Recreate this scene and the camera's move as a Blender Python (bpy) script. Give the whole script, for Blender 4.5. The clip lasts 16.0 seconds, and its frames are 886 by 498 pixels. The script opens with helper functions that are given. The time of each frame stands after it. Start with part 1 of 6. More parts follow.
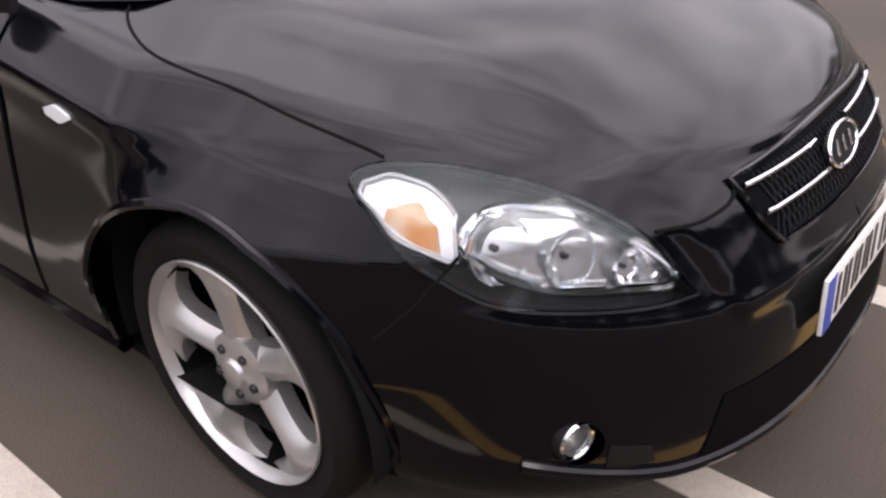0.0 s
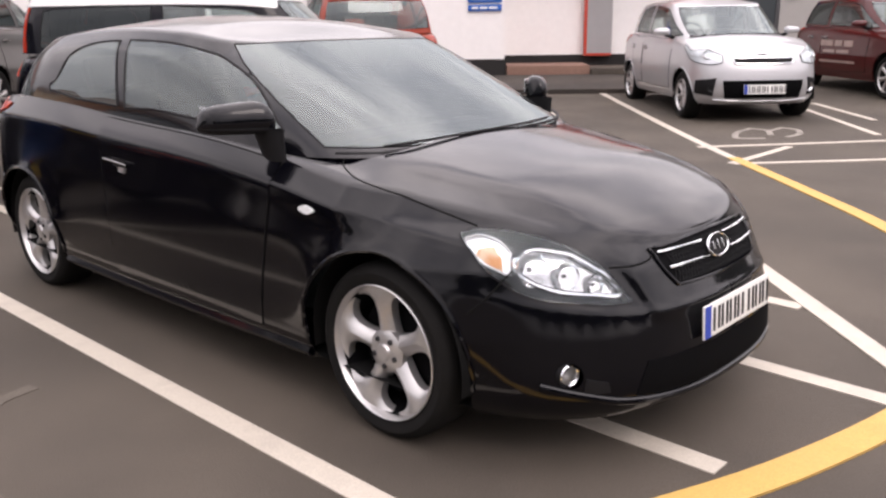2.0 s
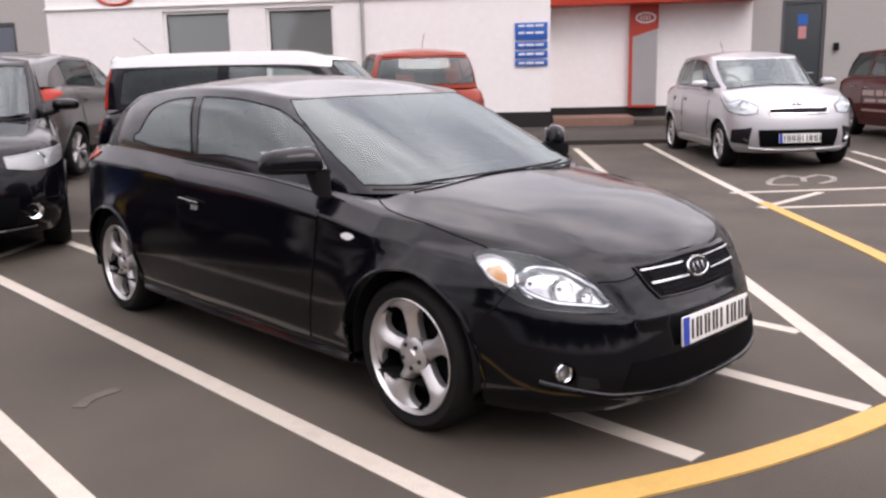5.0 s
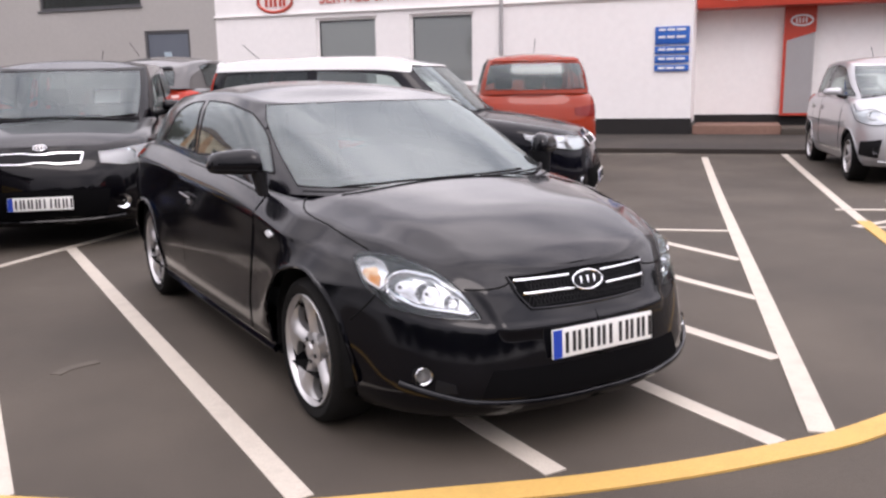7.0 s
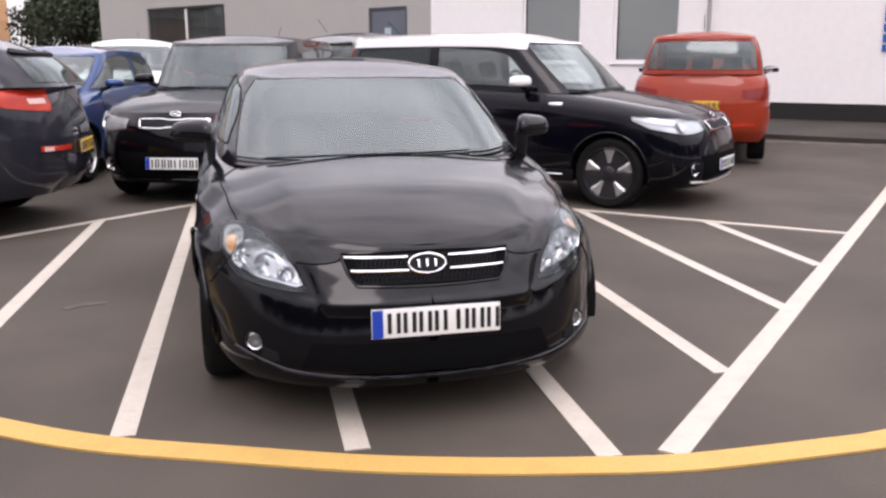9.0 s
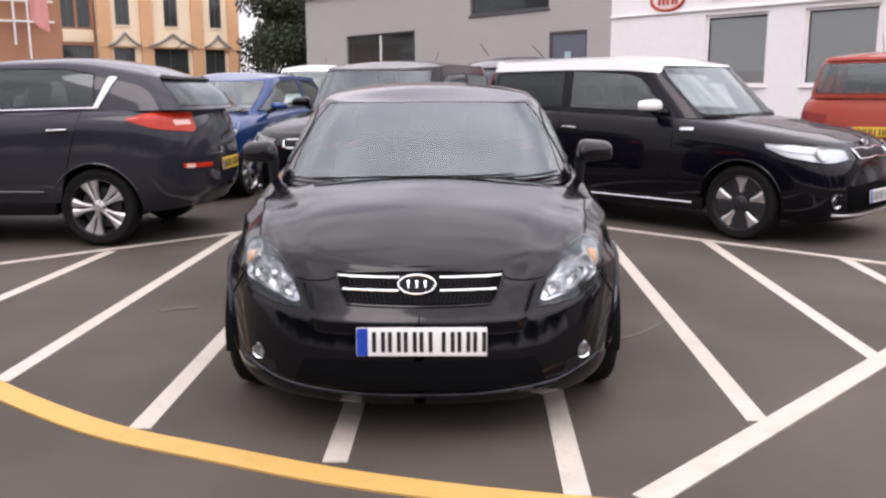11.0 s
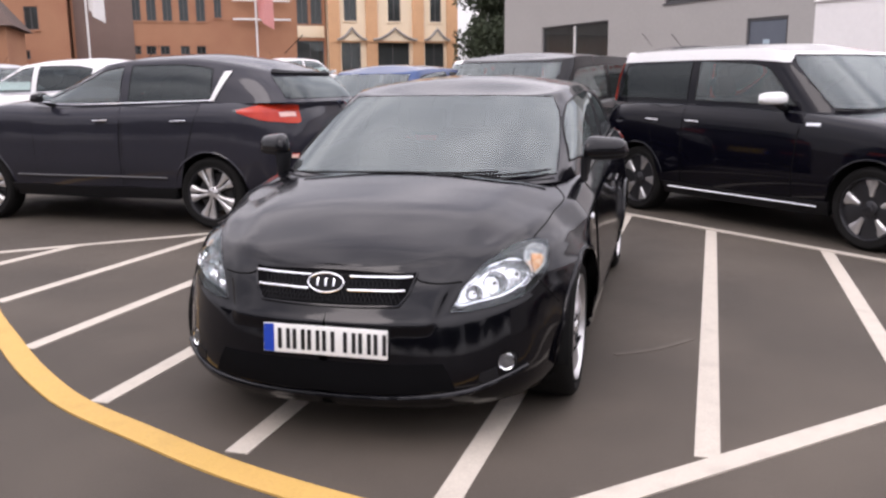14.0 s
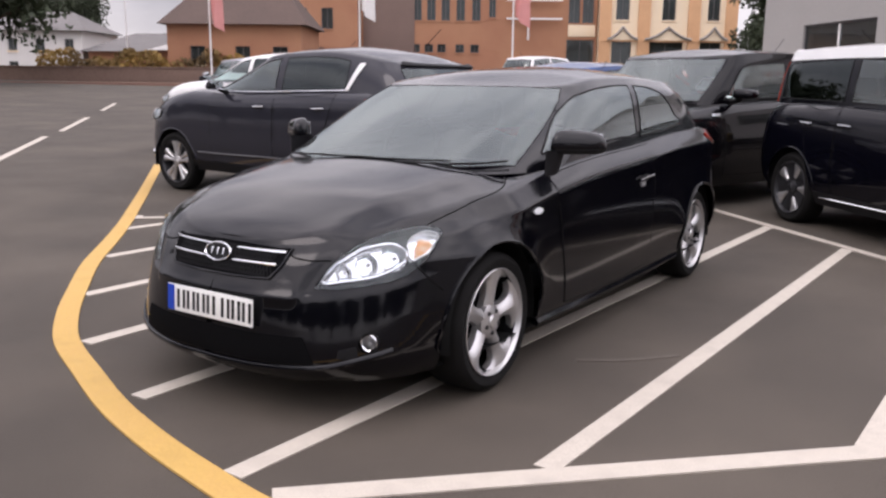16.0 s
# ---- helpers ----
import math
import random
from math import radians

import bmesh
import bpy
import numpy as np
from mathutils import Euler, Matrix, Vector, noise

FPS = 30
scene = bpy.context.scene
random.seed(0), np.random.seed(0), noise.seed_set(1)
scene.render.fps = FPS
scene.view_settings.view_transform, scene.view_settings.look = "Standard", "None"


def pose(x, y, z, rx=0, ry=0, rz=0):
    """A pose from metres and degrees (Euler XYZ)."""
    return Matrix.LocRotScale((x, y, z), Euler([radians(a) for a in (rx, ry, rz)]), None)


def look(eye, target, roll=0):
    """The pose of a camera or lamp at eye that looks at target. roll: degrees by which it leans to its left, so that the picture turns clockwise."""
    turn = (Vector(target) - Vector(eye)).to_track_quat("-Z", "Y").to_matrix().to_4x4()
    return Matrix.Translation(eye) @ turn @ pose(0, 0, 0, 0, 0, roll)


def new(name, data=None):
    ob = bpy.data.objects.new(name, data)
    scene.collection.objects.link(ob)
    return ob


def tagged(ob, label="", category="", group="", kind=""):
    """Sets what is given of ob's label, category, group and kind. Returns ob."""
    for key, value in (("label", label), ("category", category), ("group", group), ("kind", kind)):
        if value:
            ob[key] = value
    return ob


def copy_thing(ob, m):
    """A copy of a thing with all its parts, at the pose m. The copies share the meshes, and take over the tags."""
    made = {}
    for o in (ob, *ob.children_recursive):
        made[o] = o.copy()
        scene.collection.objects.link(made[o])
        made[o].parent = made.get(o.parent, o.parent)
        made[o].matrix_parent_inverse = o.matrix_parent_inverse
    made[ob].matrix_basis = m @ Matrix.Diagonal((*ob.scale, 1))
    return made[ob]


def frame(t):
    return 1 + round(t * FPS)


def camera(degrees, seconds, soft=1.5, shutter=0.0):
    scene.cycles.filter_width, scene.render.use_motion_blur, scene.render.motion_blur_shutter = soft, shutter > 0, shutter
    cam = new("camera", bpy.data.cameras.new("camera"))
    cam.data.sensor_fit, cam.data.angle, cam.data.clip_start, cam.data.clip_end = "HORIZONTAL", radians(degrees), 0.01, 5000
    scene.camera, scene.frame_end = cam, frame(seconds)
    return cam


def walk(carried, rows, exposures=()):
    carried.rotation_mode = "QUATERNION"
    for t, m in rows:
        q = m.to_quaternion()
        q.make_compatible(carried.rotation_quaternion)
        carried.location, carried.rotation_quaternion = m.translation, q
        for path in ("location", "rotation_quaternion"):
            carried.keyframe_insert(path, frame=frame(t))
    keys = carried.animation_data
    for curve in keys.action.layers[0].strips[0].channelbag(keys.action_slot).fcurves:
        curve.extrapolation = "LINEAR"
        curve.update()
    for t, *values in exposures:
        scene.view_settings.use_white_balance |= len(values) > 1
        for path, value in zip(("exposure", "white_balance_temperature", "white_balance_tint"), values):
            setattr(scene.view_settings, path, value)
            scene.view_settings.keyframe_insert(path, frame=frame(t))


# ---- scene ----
cam = camera(55.2, 16.0, soft=2.5)
PATH = [
    (0, (-1.499, -1.107, 1.25), (-0.208, 0.035, 0.235), -3.0),
    (0.5, (-1.812, -1.31, 1.236), (-0.434, -0.125, 0.402), -2.4),
    (1, (-2.111, -1.479, 1.241), (-0.681, -0.254, 0.569), -2.1),
    (1.5, (-2.353, -1.705, 1.32), (-0.917, -0.449, 0.721), -2.5),
    (2, (-2.581, -1.95, 1.339), (-1.186, -0.614, 0.823), -0.8),
    (2.5, (-2.808, -2.128, 1.336), (-1.431, -0.747, 0.893), -1.3),
    (3, (-2.922, -2.265, 1.358), (-1.539, -0.887, 0.924), -1.1),
    (3.5, (-2.92, -2.322, 1.356), (-1.569, -0.903, 0.952), -0.8),
    (4, (-2.933, -2.334, 1.353), (-1.576, -0.917, 0.965), -1.1),
    (6.5, (-2.338, -2.892, 1.345), (-1.224, -1.279, 0.951), -1.7),
    (7, (-2.033, -3.154, 1.347), (-1.048, -1.455, 0.968), -1.0),
    (7.5, (-1.719, -3.296, 1.338), (-0.876, -1.522, 0.959), 0.1),
    (8, (-1.365, -3.438, 1.349), (-0.663, -1.607, 0.953), -1.3),
    (8.5, (-0.99, -3.656, 1.358), (-0.421, -1.782, 0.956), -0.8),
    (9, (-0.613, -3.739, 1.343), (-0.19, -1.831, 0.917), -0.1),
    (9.5, (-0.258, -3.842, 1.342), (-0.056, -1.892, 0.944), -0.7),
    (10, (0.007, -3.857, 1.344), (0.048, -1.891, 0.98), 0.1),
    (12.5, (0.315, -3.781, 1.348), (0.17, -1.824, 0.96), -1.0),
    (13, (0.63, -3.754, 1.348), (0.371, -1.806, 0.976), -0.5),
    (13.5, (0.929, -3.663, 1.333), (0.554, -1.736, 0.951), -0.1),
    (14, (1.265, -3.547, 1.351), (0.715, -1.664, 0.962), -0.5),
    (14.5, (1.668, -3.469, 1.342), (0.952, -1.643, 0.95), -0.1),
    (15, (1.968, -3.287, 1.325), (1.148, -1.505, 0.933), 0.4),
    (15.5, (2.305, -3.114, 1.306), (1.311, -1.422, 0.924), -0.5),
    (16, (2.616, -2.95, 1.299), (1.499, -1.338, 0.909), 0.6),
]
walk(cam, [(t, look(eye, target, roll)) for t, eye, target, roll in PATH], [(0, -0.11, 6650, 22), (0.5, 0.07, 6900, 22), (1.5, 0.12, 6900, 22), (2.2, -0.01, 6800, 22), (3, -0.2, 6750, 22), (4, -0.11, 6700, 22), (7, -0.07, 6550, 22), (12.5, -0.11, 6520, 22), (14.5, -0.18, 6480, 22), (16, -0.28, 6480, 22)])
# ---- world and light ----
world = bpy.data.worlds.new("overcast_sky")
scene.world = world
world.use_nodes = True
wn, wl = world.node_tree.nodes, world.node_tree.links
wn.clear()
w_out, w_bg, w_mix = wn.new("ShaderNodeOutputWorld"), wn.new("ShaderNodeBackground"), wn.new("ShaderNodeMixRGB")
w_sky, w_co, w_map = wn.new("ShaderNodeTexSky"), wn.new("ShaderNodeTexCoord"), wn.new("ShaderNodeMapping")
w_noise, w_ramp = wn.new("ShaderNodeTexNoise"), wn.new("ShaderNodeValToRGB")
SUN_UP, SUN_ROUND = 48.0, 200.0
w_sky.sky_type, w_sky.sun_disc = "NISHITA", False
w_sky.sun_elevation, w_sky.sun_rotation = radians(SUN_UP), radians(SUN_ROUND)
w_map.inputs["Scale"].default_value = (1.0, 1.0, 2.6)
w_noise.inputs["Scale"].default_value, w_noise.inputs["Detail"].default_value = 3.2, 6.0
w_ramp.color_ramp.elements[0].position, w_ramp.color_ramp.elements[0].color = 0.30, (4.6, 4.75, 5.1, 1)
w_ramp.color_ramp.elements[1].position, w_ramp.color_ramp.elements[1].color = 0.72, (11.5, 11.4, 11.3, 1)
w_mix.inputs[0].default_value = 0.9
wl.new(w_co.outputs["Generated"], w_map.inputs["Vector"])
wl.new(w_map.outputs["Vector"], w_noise.inputs["Vector"])
wl.new(w_noise.outputs["Fac"], w_ramp.inputs["Fac"])
wl.new(w_sky.outputs["Color"], w_mix.inputs[1])
wl.new(w_ramp.outputs["Color"], w_mix.inputs[2])
w_sep, w_grad, w_scale = wn.new("ShaderNodeSeparateXYZ"), wn.new("ShaderNodeMapRange"), wn.new("ShaderNodeVectorMath")
w_scale.operation = "SCALE"
w_grad.inputs["From Min"].default_value, w_grad.inputs["From Max"].default_value = 0.0, 1.0
w_grad.inputs["To Min"].default_value, w_grad.inputs["To Max"].default_value = 0.66, 2.30
wl.new(w_co.outputs["Generated"], w_sep.inputs["Vector"])
wl.new(w_sep.outputs["Z"], w_grad.inputs["Value"])
wl.new(w_mix.outputs["Color"], w_scale.inputs[0])
w_side, w_mul = wn.new("ShaderNodeVectorMath"), wn.new("ShaderNodeMath")
w_side.operation, w_mul.operation = "DOT_PRODUCT", "MULTIPLY_ADD"
w_side.inputs[1].default_value = (0.28, -0.04, 0.05)
wl.new(w_co.outputs["Generated"], w_side.inputs[0])
wl.new(w_side.outputs["Value"], w_mul.inputs[0])
wl.new(w_grad.outputs["Result"], w_mul.inputs[1])
wl.new(w_grad.outputs["Result"], w_mul.inputs[2])
wl.new(w_mul.outputs["Value"], w_scale.inputs["Scale"])
wl.new(w_scale.outputs["Vector"], w_bg.inputs["Color"])
wl.new(w_bg.outputs["Background"], w_out.inputs["Surface"])
w_bg.inputs["Strength"].default_value = 0.166
sun = new("sun", bpy.data.lights.new("sun", "SUN"))
sun.data.energy, sun.data.angle, sun.data.color = 0.8, radians(25), (1.0, 0.96, 0.9)
sun.matrix_world = pose(0, 0, 30, 90 - SUN_UP, 0, 180 - SUN_ROUND)


# ---- materials ----
def material(name, colour, rough=0.5, metal=0.0, vary=0.12, grain=60.0, patch=3.0, bump=0.0, coat=0.0, second=None, fit=0.5, spread=0.2, object_random=0.0, spec=None, coat_rough=0.045):
    """A principled surface with grain and patches of its own, in metres."""
    m = bpy.data.materials.new(name)
    m.use_nodes = True
    nt, b = m.node_tree, m.node_tree.nodes["Principled BSDF"]
    b.inputs["Roughness"].default_value, b.inputs["Metallic"].default_value = rough, metal
    b.inputs["Coat Weight"].default_value, b.inputs["Coat Roughness"].default_value = coat, coat_rough
    if spec is not None:
        b.inputs["Specular IOR Level"].default_value = spec
    if coat:
        b.inputs["Coat IOR"].default_value = 1.4
        b.inputs["Specular IOR Level"].default_value = 0.03
    co = nt.nodes.new("ShaderNodeTexCoord")
    fine, wide = nt.nodes.new("ShaderNodeTexNoise"), nt.nodes.new("ShaderNodeTexNoise")
    fine.inputs["Scale"].default_value, fine.inputs["Detail"].default_value = grain, 4.0
    wide.inputs["Scale"].default_value, wide.inputs["Detail"].default_value = patch, 5.0
    for n in (fine, wide):
        nt.links.new(co.outputs["Object"], n.inputs["Vector"])
    add = nt.nodes.new("ShaderNodeMath")
    add.operation = "ADD"
    nt.links.new(fine.outputs["Fac"], add.inputs[0])
    nt.links.new(wide.outputs["Fac"], add.inputs[1])
    span = nt.nodes.new("ShaderNodeMapRange")
    span.inputs["From Min"].default_value, span.inputs["From Max"].default_value = 0.6, 1.4
    span.inputs["To Min"].default_value, span.inputs["To Max"].default_value = 1 - vary, 1 + vary
    nt.links.new(add.outputs[0], span.inputs["Value"])
    base = nt.nodes.new("ShaderNodeRGB")
    base.outputs[0].default_value = (*colour, 1)
    source = base.outputs[0]
    if second:
        ramp = nt.nodes.new("ShaderNodeValToRGB")
        ramp.color_ramp.elements[0].position, ramp.color_ramp.elements[0].color = fit - spread / 2, (*colour, 1)
        ramp.color_ramp.elements[1].position, ramp.color_ramp.elements[1].color = fit + spread / 2, (*second, 1)
        nt.links.new(wide.outputs["Fac"], ramp.inputs["Fac"])
        source = ramp.outputs["Color"]
    value = span.outputs["Result"]
    if object_random:
        info, rr, mul = nt.nodes.new("ShaderNodeObjectInfo"), nt.nodes.new("ShaderNodeMapRange"), nt.nodes.new("ShaderNodeMath")
        rr.inputs["To Min"].default_value, rr.inputs["To Max"].default_value = 1 - object_random, 1 + object_random
        mul.operation = "MULTIPLY"
        nt.links.new(info.outputs["Random"], rr.inputs["Value"])
        nt.links.new(rr.outputs["Result"], mul.inputs[0])
        nt.links.new(value, mul.inputs[1])
        value = mul.outputs[0]
    tint = nt.nodes.new("ShaderNodeVectorMath")
    tint.operation = "SCALE"
    nt.links.new(source, tint.inputs[0])
    nt.links.new(value, tint.inputs["Scale"])
    nt.links.new(tint.outputs["Vector"], b.inputs["Base Color"])
    if bump:
        bn = nt.nodes.new("ShaderNodeBump")
        bn.inputs["Strength"].default_value, bn.inputs["Distance"].default_value = 1.0, bump
        nt.links.new(fine.outputs["Fac"], bn.inputs["Height"])
        nt.links.new(bn.outputs["Normal"], b.inputs["Normal"])
    return m


def glass(name, tint, ior=1.52, rough=0.0, painted_glare=0.0):
    """Thin clear glass: seen through, and mirror-like at a glance. A share of flat grey can be mixed in, in place of
    reflected brightness.
    """
    m = bpy.data.materials.new(name)
    m.use_nodes = True
    nt = m.node_tree
    nt.nodes.clear()
    out, mix, fres = nt.nodes.new("ShaderNodeOutputMaterial"), nt.nodes.new("ShaderNodeMixShader"), nt.nodes.new("ShaderNodeFresnel")
    clear, shine = nt.nodes.new("ShaderNodeBsdfTransparent"), nt.nodes.new("ShaderNodeBsdfGlossy")
    clear.inputs["Color"].default_value = (*tint, 1)
    shine.inputs["Roughness"].default_value, fres.inputs["IOR"].default_value = rough, ior
    shine.inputs["Color"].default_value = (0.90, 1.0, 1.0, 1)
    nt.links.new(fres.outputs["Fac"], mix.inputs[0])
    under = clear.outputs["BSDF"]
    if painted_glare:
        glare_fill, both = nt.nodes.new("ShaderNodeBsdfDiffuse"), nt.nodes.new("ShaderNodeMixShader")
        glare_fill.inputs["Color"].default_value, both.inputs[0].default_value = (0.55, 0.58, 0.56, 1), painted_glare
        nt.links.new(under, both.inputs[1])
        nt.links.new(glare_fill.outputs["BSDF"], both.inputs[2])
        under = both.outputs["Shader"]
    nt.links.new(under, mix.inputs[1])
    nt.links.new(shine.outputs["BSDF"], mix.inputs[2])
    nt.links.new(mix.outputs["Shader"], out.inputs["Surface"])
    return m


ASPHALT = material("worn_asphalt", (0.063, 0.0520, 0.0408), 0.82, vary=0.34, grain=150, patch=0.8, bump=0.004, second=(0.075, 0.0616, 0.048), fit=0.52, spread=0.3, spec=0.4)
WHITE_LINE = material("worn_white_road_paint", (0.51, 0.46, 0.39), 0.65, vary=0.24, grain=160, patch=6, bump=0.002, second=(0.38, 0.34, 0.29), fit=0.6, spread=0.25)
FAINT_LINE = material("faded_white_road_paint", (0.30, 0.27, 0.235), 0.7, vary=0.3, grain=120, patch=5, second=(0.12, 0.11, 0.095), fit=0.55, spread=0.2)
SCUFF = material("scuffed_tarmac", (0.105, 0.088, 0.070), 0.85, vary=0.35, grain=120, patch=9, second=(0.078, 0.065, 0.052), fit=0.5, spread=0.15)
YELLOW_LINE = material("worn_yellow_road_paint", (0.53, 0.33, 0.088), 0.65, vary=0.2, grain=160, patch=5, bump=0.002, second=(0.46, 0.28, 0.08), fit=0.6, spread=0.25)
BLACK_PAINT = material("black_car_paint", (0.0007, 0.0007, 0.0019), 0.3, vary=0.1, coat=1.0, coat_rough=0.085)
DULL_BLACK_PAINT = material("dusty_black_car_paint", (0.0016, 0.0014, 0.0024), 0.3, vary=0.15, coat=0.75)
NAVY_PAINT = material("blue_black_car_paint", (0.0018, 0.0018, 0.0045), 0.3, vary=0.1, coat=0.8)
GREY_PAINT = material("dark_grey_metallic_paint", (0.021, 0.021, 0.028), 0.4, metal=0.1, vary=0.1, coat=1.0)
MID_GREY_PAINT = material("grey_metallic_paint", (0.095, 0.090, 0.088), 0.35, metal=0.4, vary=0.1, coat=1.0)
BLUE_PAINT = material("blue_metallic_paint", (0.009, 0.042, 0.145), 0.3, metal=0.3, vary=0.1, coat=1.0)
ORANGE_PAINT = material("orange_car_paint", (0.30, 0.036, 0.014), 0.3, vary=0.08, coat=1.0)
SILVER_PAINT = material("silver_car_paint", (0.46, 0.46, 0.47), 0.32, metal=0.45, vary=0.06, coat=1.0)
RED_PAINT = material("dark_red_car_paint", (0.064, 0.0075, 0.0075), 0.3, vary=0.1, coat=1.0)
WHITE_PAINT = material("white_car_paint", (0.78, 0.78, 0.77), 0.3, vary=0.05, coat=1.0)
RUBBER = material("tyre_rubber", (0.0066, 0.0063, 0.0060), 0.85, vary=0.3, grain=120, patch=12, bump=0.001, spec=0.2)
TRIM = material("black_plastic_trim", (0.009, 0.009, 0.010), 0.55, vary=0.2, grain=200, bump=0.0004, spec=0.15)
WELL = material("wheel_well_plastic", (0.006, 0.006, 0.006), 0.9, vary=0.2, spec=0.1)
ALLOY = material("silver_alloy", (0.54, 0.53, 0.525), 0.30, metal=0.75, vary=0.06, grain=90)
DARK_ALLOY = material("dark_painted_alloy", (0.03, 0.03, 0.033), 0.35, metal=0.4, vary=0.1)
CHROME = material("chrome", (0.85, 0.86, 0.88), 0.10, metal=1.0, vary=0.03)
LAMP_SHELL = material("lamp_housing", (0.80, 0.81, 0.83), 0.22, metal=0.35, vary=0.15, grain=40, patch=14)
BOWL = material("bright_lamp_bowl", (0.90, 0.91, 0.93), 0.16, metal=0.9, vary=0.06)
DEEP_BLACK = material("black_mesh_and_wheel_shade", (0.003, 0.003, 0.0035), 0.8, vary=0.2, spec=0.05)
LAMP_BRIGHT = material("lamp_aluminised", (0.90, 0.90, 0.91), 0.20, metal=0.9, vary=0.10, grain=40, patch=14)
LAMP_DARK = material("lamp_housing_dark", (0.025, 0.025, 0.028), 0.3, vary=0.12)
FADED_LETTER = material("faded_cream_lettering", (0.34, 0.25, 0.22), 0.5, vary=0.3, grain=40, patch=8)
PALE_LENS = material("pale_lamp_glass", (0.80, 0.52, 0.46), 0.25, vary=0.15, grain=50)
AMBER = material("amber_lens", (0.80, 0.32, 0.07), 0.3, vary=0.12, grain=60, patch=26, second=(0.82, 0.60, 0.40), fit=0.5, spread=0.25)
RED_LENS = material("red_lens", (0.42, 0.025, 0.012), 0.15, vary=0.12, coat=1.0, second=(0.55, 0.05, 0.018), fit=0.5, spread=0.3)
DARK_RED_LENS = material("dark_red_lens", (0.20, 0.014, 0.01), 0.2, vary=0.12, coat=1.0)
PLATE_WHITE = material("number_plate_white", (0.80, 0.80, 0.77), 0.35, vary=0.03)
PLATE_YELLOW = material("number_plate_yellow", (0.78, 0.50, 0.05), 0.35, vary=0.03)
PLATE_INK = material("number_plate_ink", (0.008, 0.008, 0.008), 0.5, vary=0.05)
PLATE_BLUE = material("number_plate_blue", (0.01, 0.05, 0.38), 0.4, vary=0.05)
SEAT = material("dark_seat_fabric", (0.020, 0.020, 0.022), 0.9, vary=0.25, grain=150, bump=0.001)
PAPER = material("paper", (0.75, 0.77, 0.78), 0.7, vary=0.05)
NOTICE = material("pale_blue_notice", (0.42, 0.52, 0.58), 0.6, vary=0.1, grain=30)
CAR_GLASS = glass("car_glass", (0.66, 0.73, 0.71), 1.78, painted_glare=0.05)
SIDE_GLASS = glass("side_window_glass", (0.74, 0.82, 0.80), 1.78, painted_glare=0.08)
DARK_GLASS = glass("privacy_glass", (0.10, 0.11, 0.115), 1.6)
LENS_GLASS = glass("lamp_lens", (0.92, 0.93, 0.94), 1.54)
# about a third flat grey, standing in for bright reflections on these panes
PANE_GLASS = glass("window_glass", (0.50, 0.52, 0.50), 2.3, rough=0.02, painted_glare=0.34)
DARK_PANE = glass("dark_window_glass", (0.13, 0.19, 0.20), 1.55, rough=0.02, painted_glare=0.07)
WHITE_WALL = material("white_cladding", (0.89, 0.868, 0.85), 0.55, vary=0.035, grain=8, patch=0.5)
GREY_WALL = material("grey_cladding", (0.40, 0.385, 0.365), 0.6, vary=0.05, grain=10, patch=0.6)
PLINTH = material("dark_plinth", (0.012, 0.0105, 0.010), 0.8, vary=0.25, grain=30)
RED_SIGN = material("red_sign_panel", (0.50, 0.055, 0.028), 0.4, vary=0.05)
BLUE_SIGN = material("blue_sign_panel", (0.02, 0.12, 0.46), 0.4, vary=0.05)
STEEL = material("brushed_steel_panel", (0.42, 0.41, 0.41), 0.45, metal=0.5, vary=0.06)
FRAME_GREY = material("grey_window_metal", (0.10, 0.10, 0.105), 0.5, metal=0.3, vary=0.1)
DOOR_GREY = material("blue_grey_door", (0.10, 0.115, 0.14), 0.5, vary=0.08)
DOOR_DARK = material("dark_grey_green_door", (0.036, 0.045, 0.050), 0.5, vary=0.08)
RED_NOTICE = material("faded_red_notice", (0.55, 0.24, 0.24), 0.6, vary=0.1, grain=30)
ROOM_DARK = material("dark_room", (0.26, 0.26, 0.26), 0.9, vary=0.4, patch=0.8)
BRICK = material("orange_brick", (0.41, 0.205, 0.115), 0.85, vary=0.22, grain=16, patch=0.3, bump=0.01, second=(0.33, 0.155, 0.088))
STUCCO = material("cream_stucco", (0.80, 0.66, 0.47), 0.8, vary=0.08, grain=10, patch=0.5)
PIER = material("orange_render", (0.62, 0.36, 0.19), 0.8, vary=0.12, grain=10, patch=0.5)
SHADE_PANEL = material("recess_shade_panel", (0.16, 0.105, 0.085), 0.7, vary=0.12, grain=12, patch=0.6)
ROOF_TILE = material("brown_roof_tile", (0.085, 0.056, 0.045), 0.85, vary=0.2, grain=8, patch=0.5, bump=0.01)
BARK = material("bark", (0.07, 0.05, 0.035), 0.9, vary=0.3, grain=40, bump=0.01)
LEAF = material("leaf", (0.035, 0.048, 0.022), 0.75, vary=0.5, grain=9, patch=1.2)
HEDGE = material("hedge_leaf", (0.13, 0.085, 0.035), 0.8, vary=0.4, grain=9, patch=0.35, second=(0.27, 0.17, 0.045))
POLE_WHITE = material("white_painted_pole", (0.72, 0.70, 0.68), 0.5, vary=0.06)
PALE_ROOF = material("pale_sheet_roof", (0.42, 0.40, 0.38), 0.7, vary=0.12, grain=6, patch=0.4)
SLATE = material("grey_slate_roof", (0.15, 0.14, 0.135), 0.8, vary=0.2, grain=8, patch=0.5)
WALL_BROWN = material("brown_garden_wall", (0.17, 0.11, 0.085), 0.85, vary=0.25, grain=9, patch=0.4, bump=0.01)
COTTAGE = material("white_painted_render", (0.66, 0.64, 0.61), 0.8, vary=0.07, grain=10, patch=0.5)
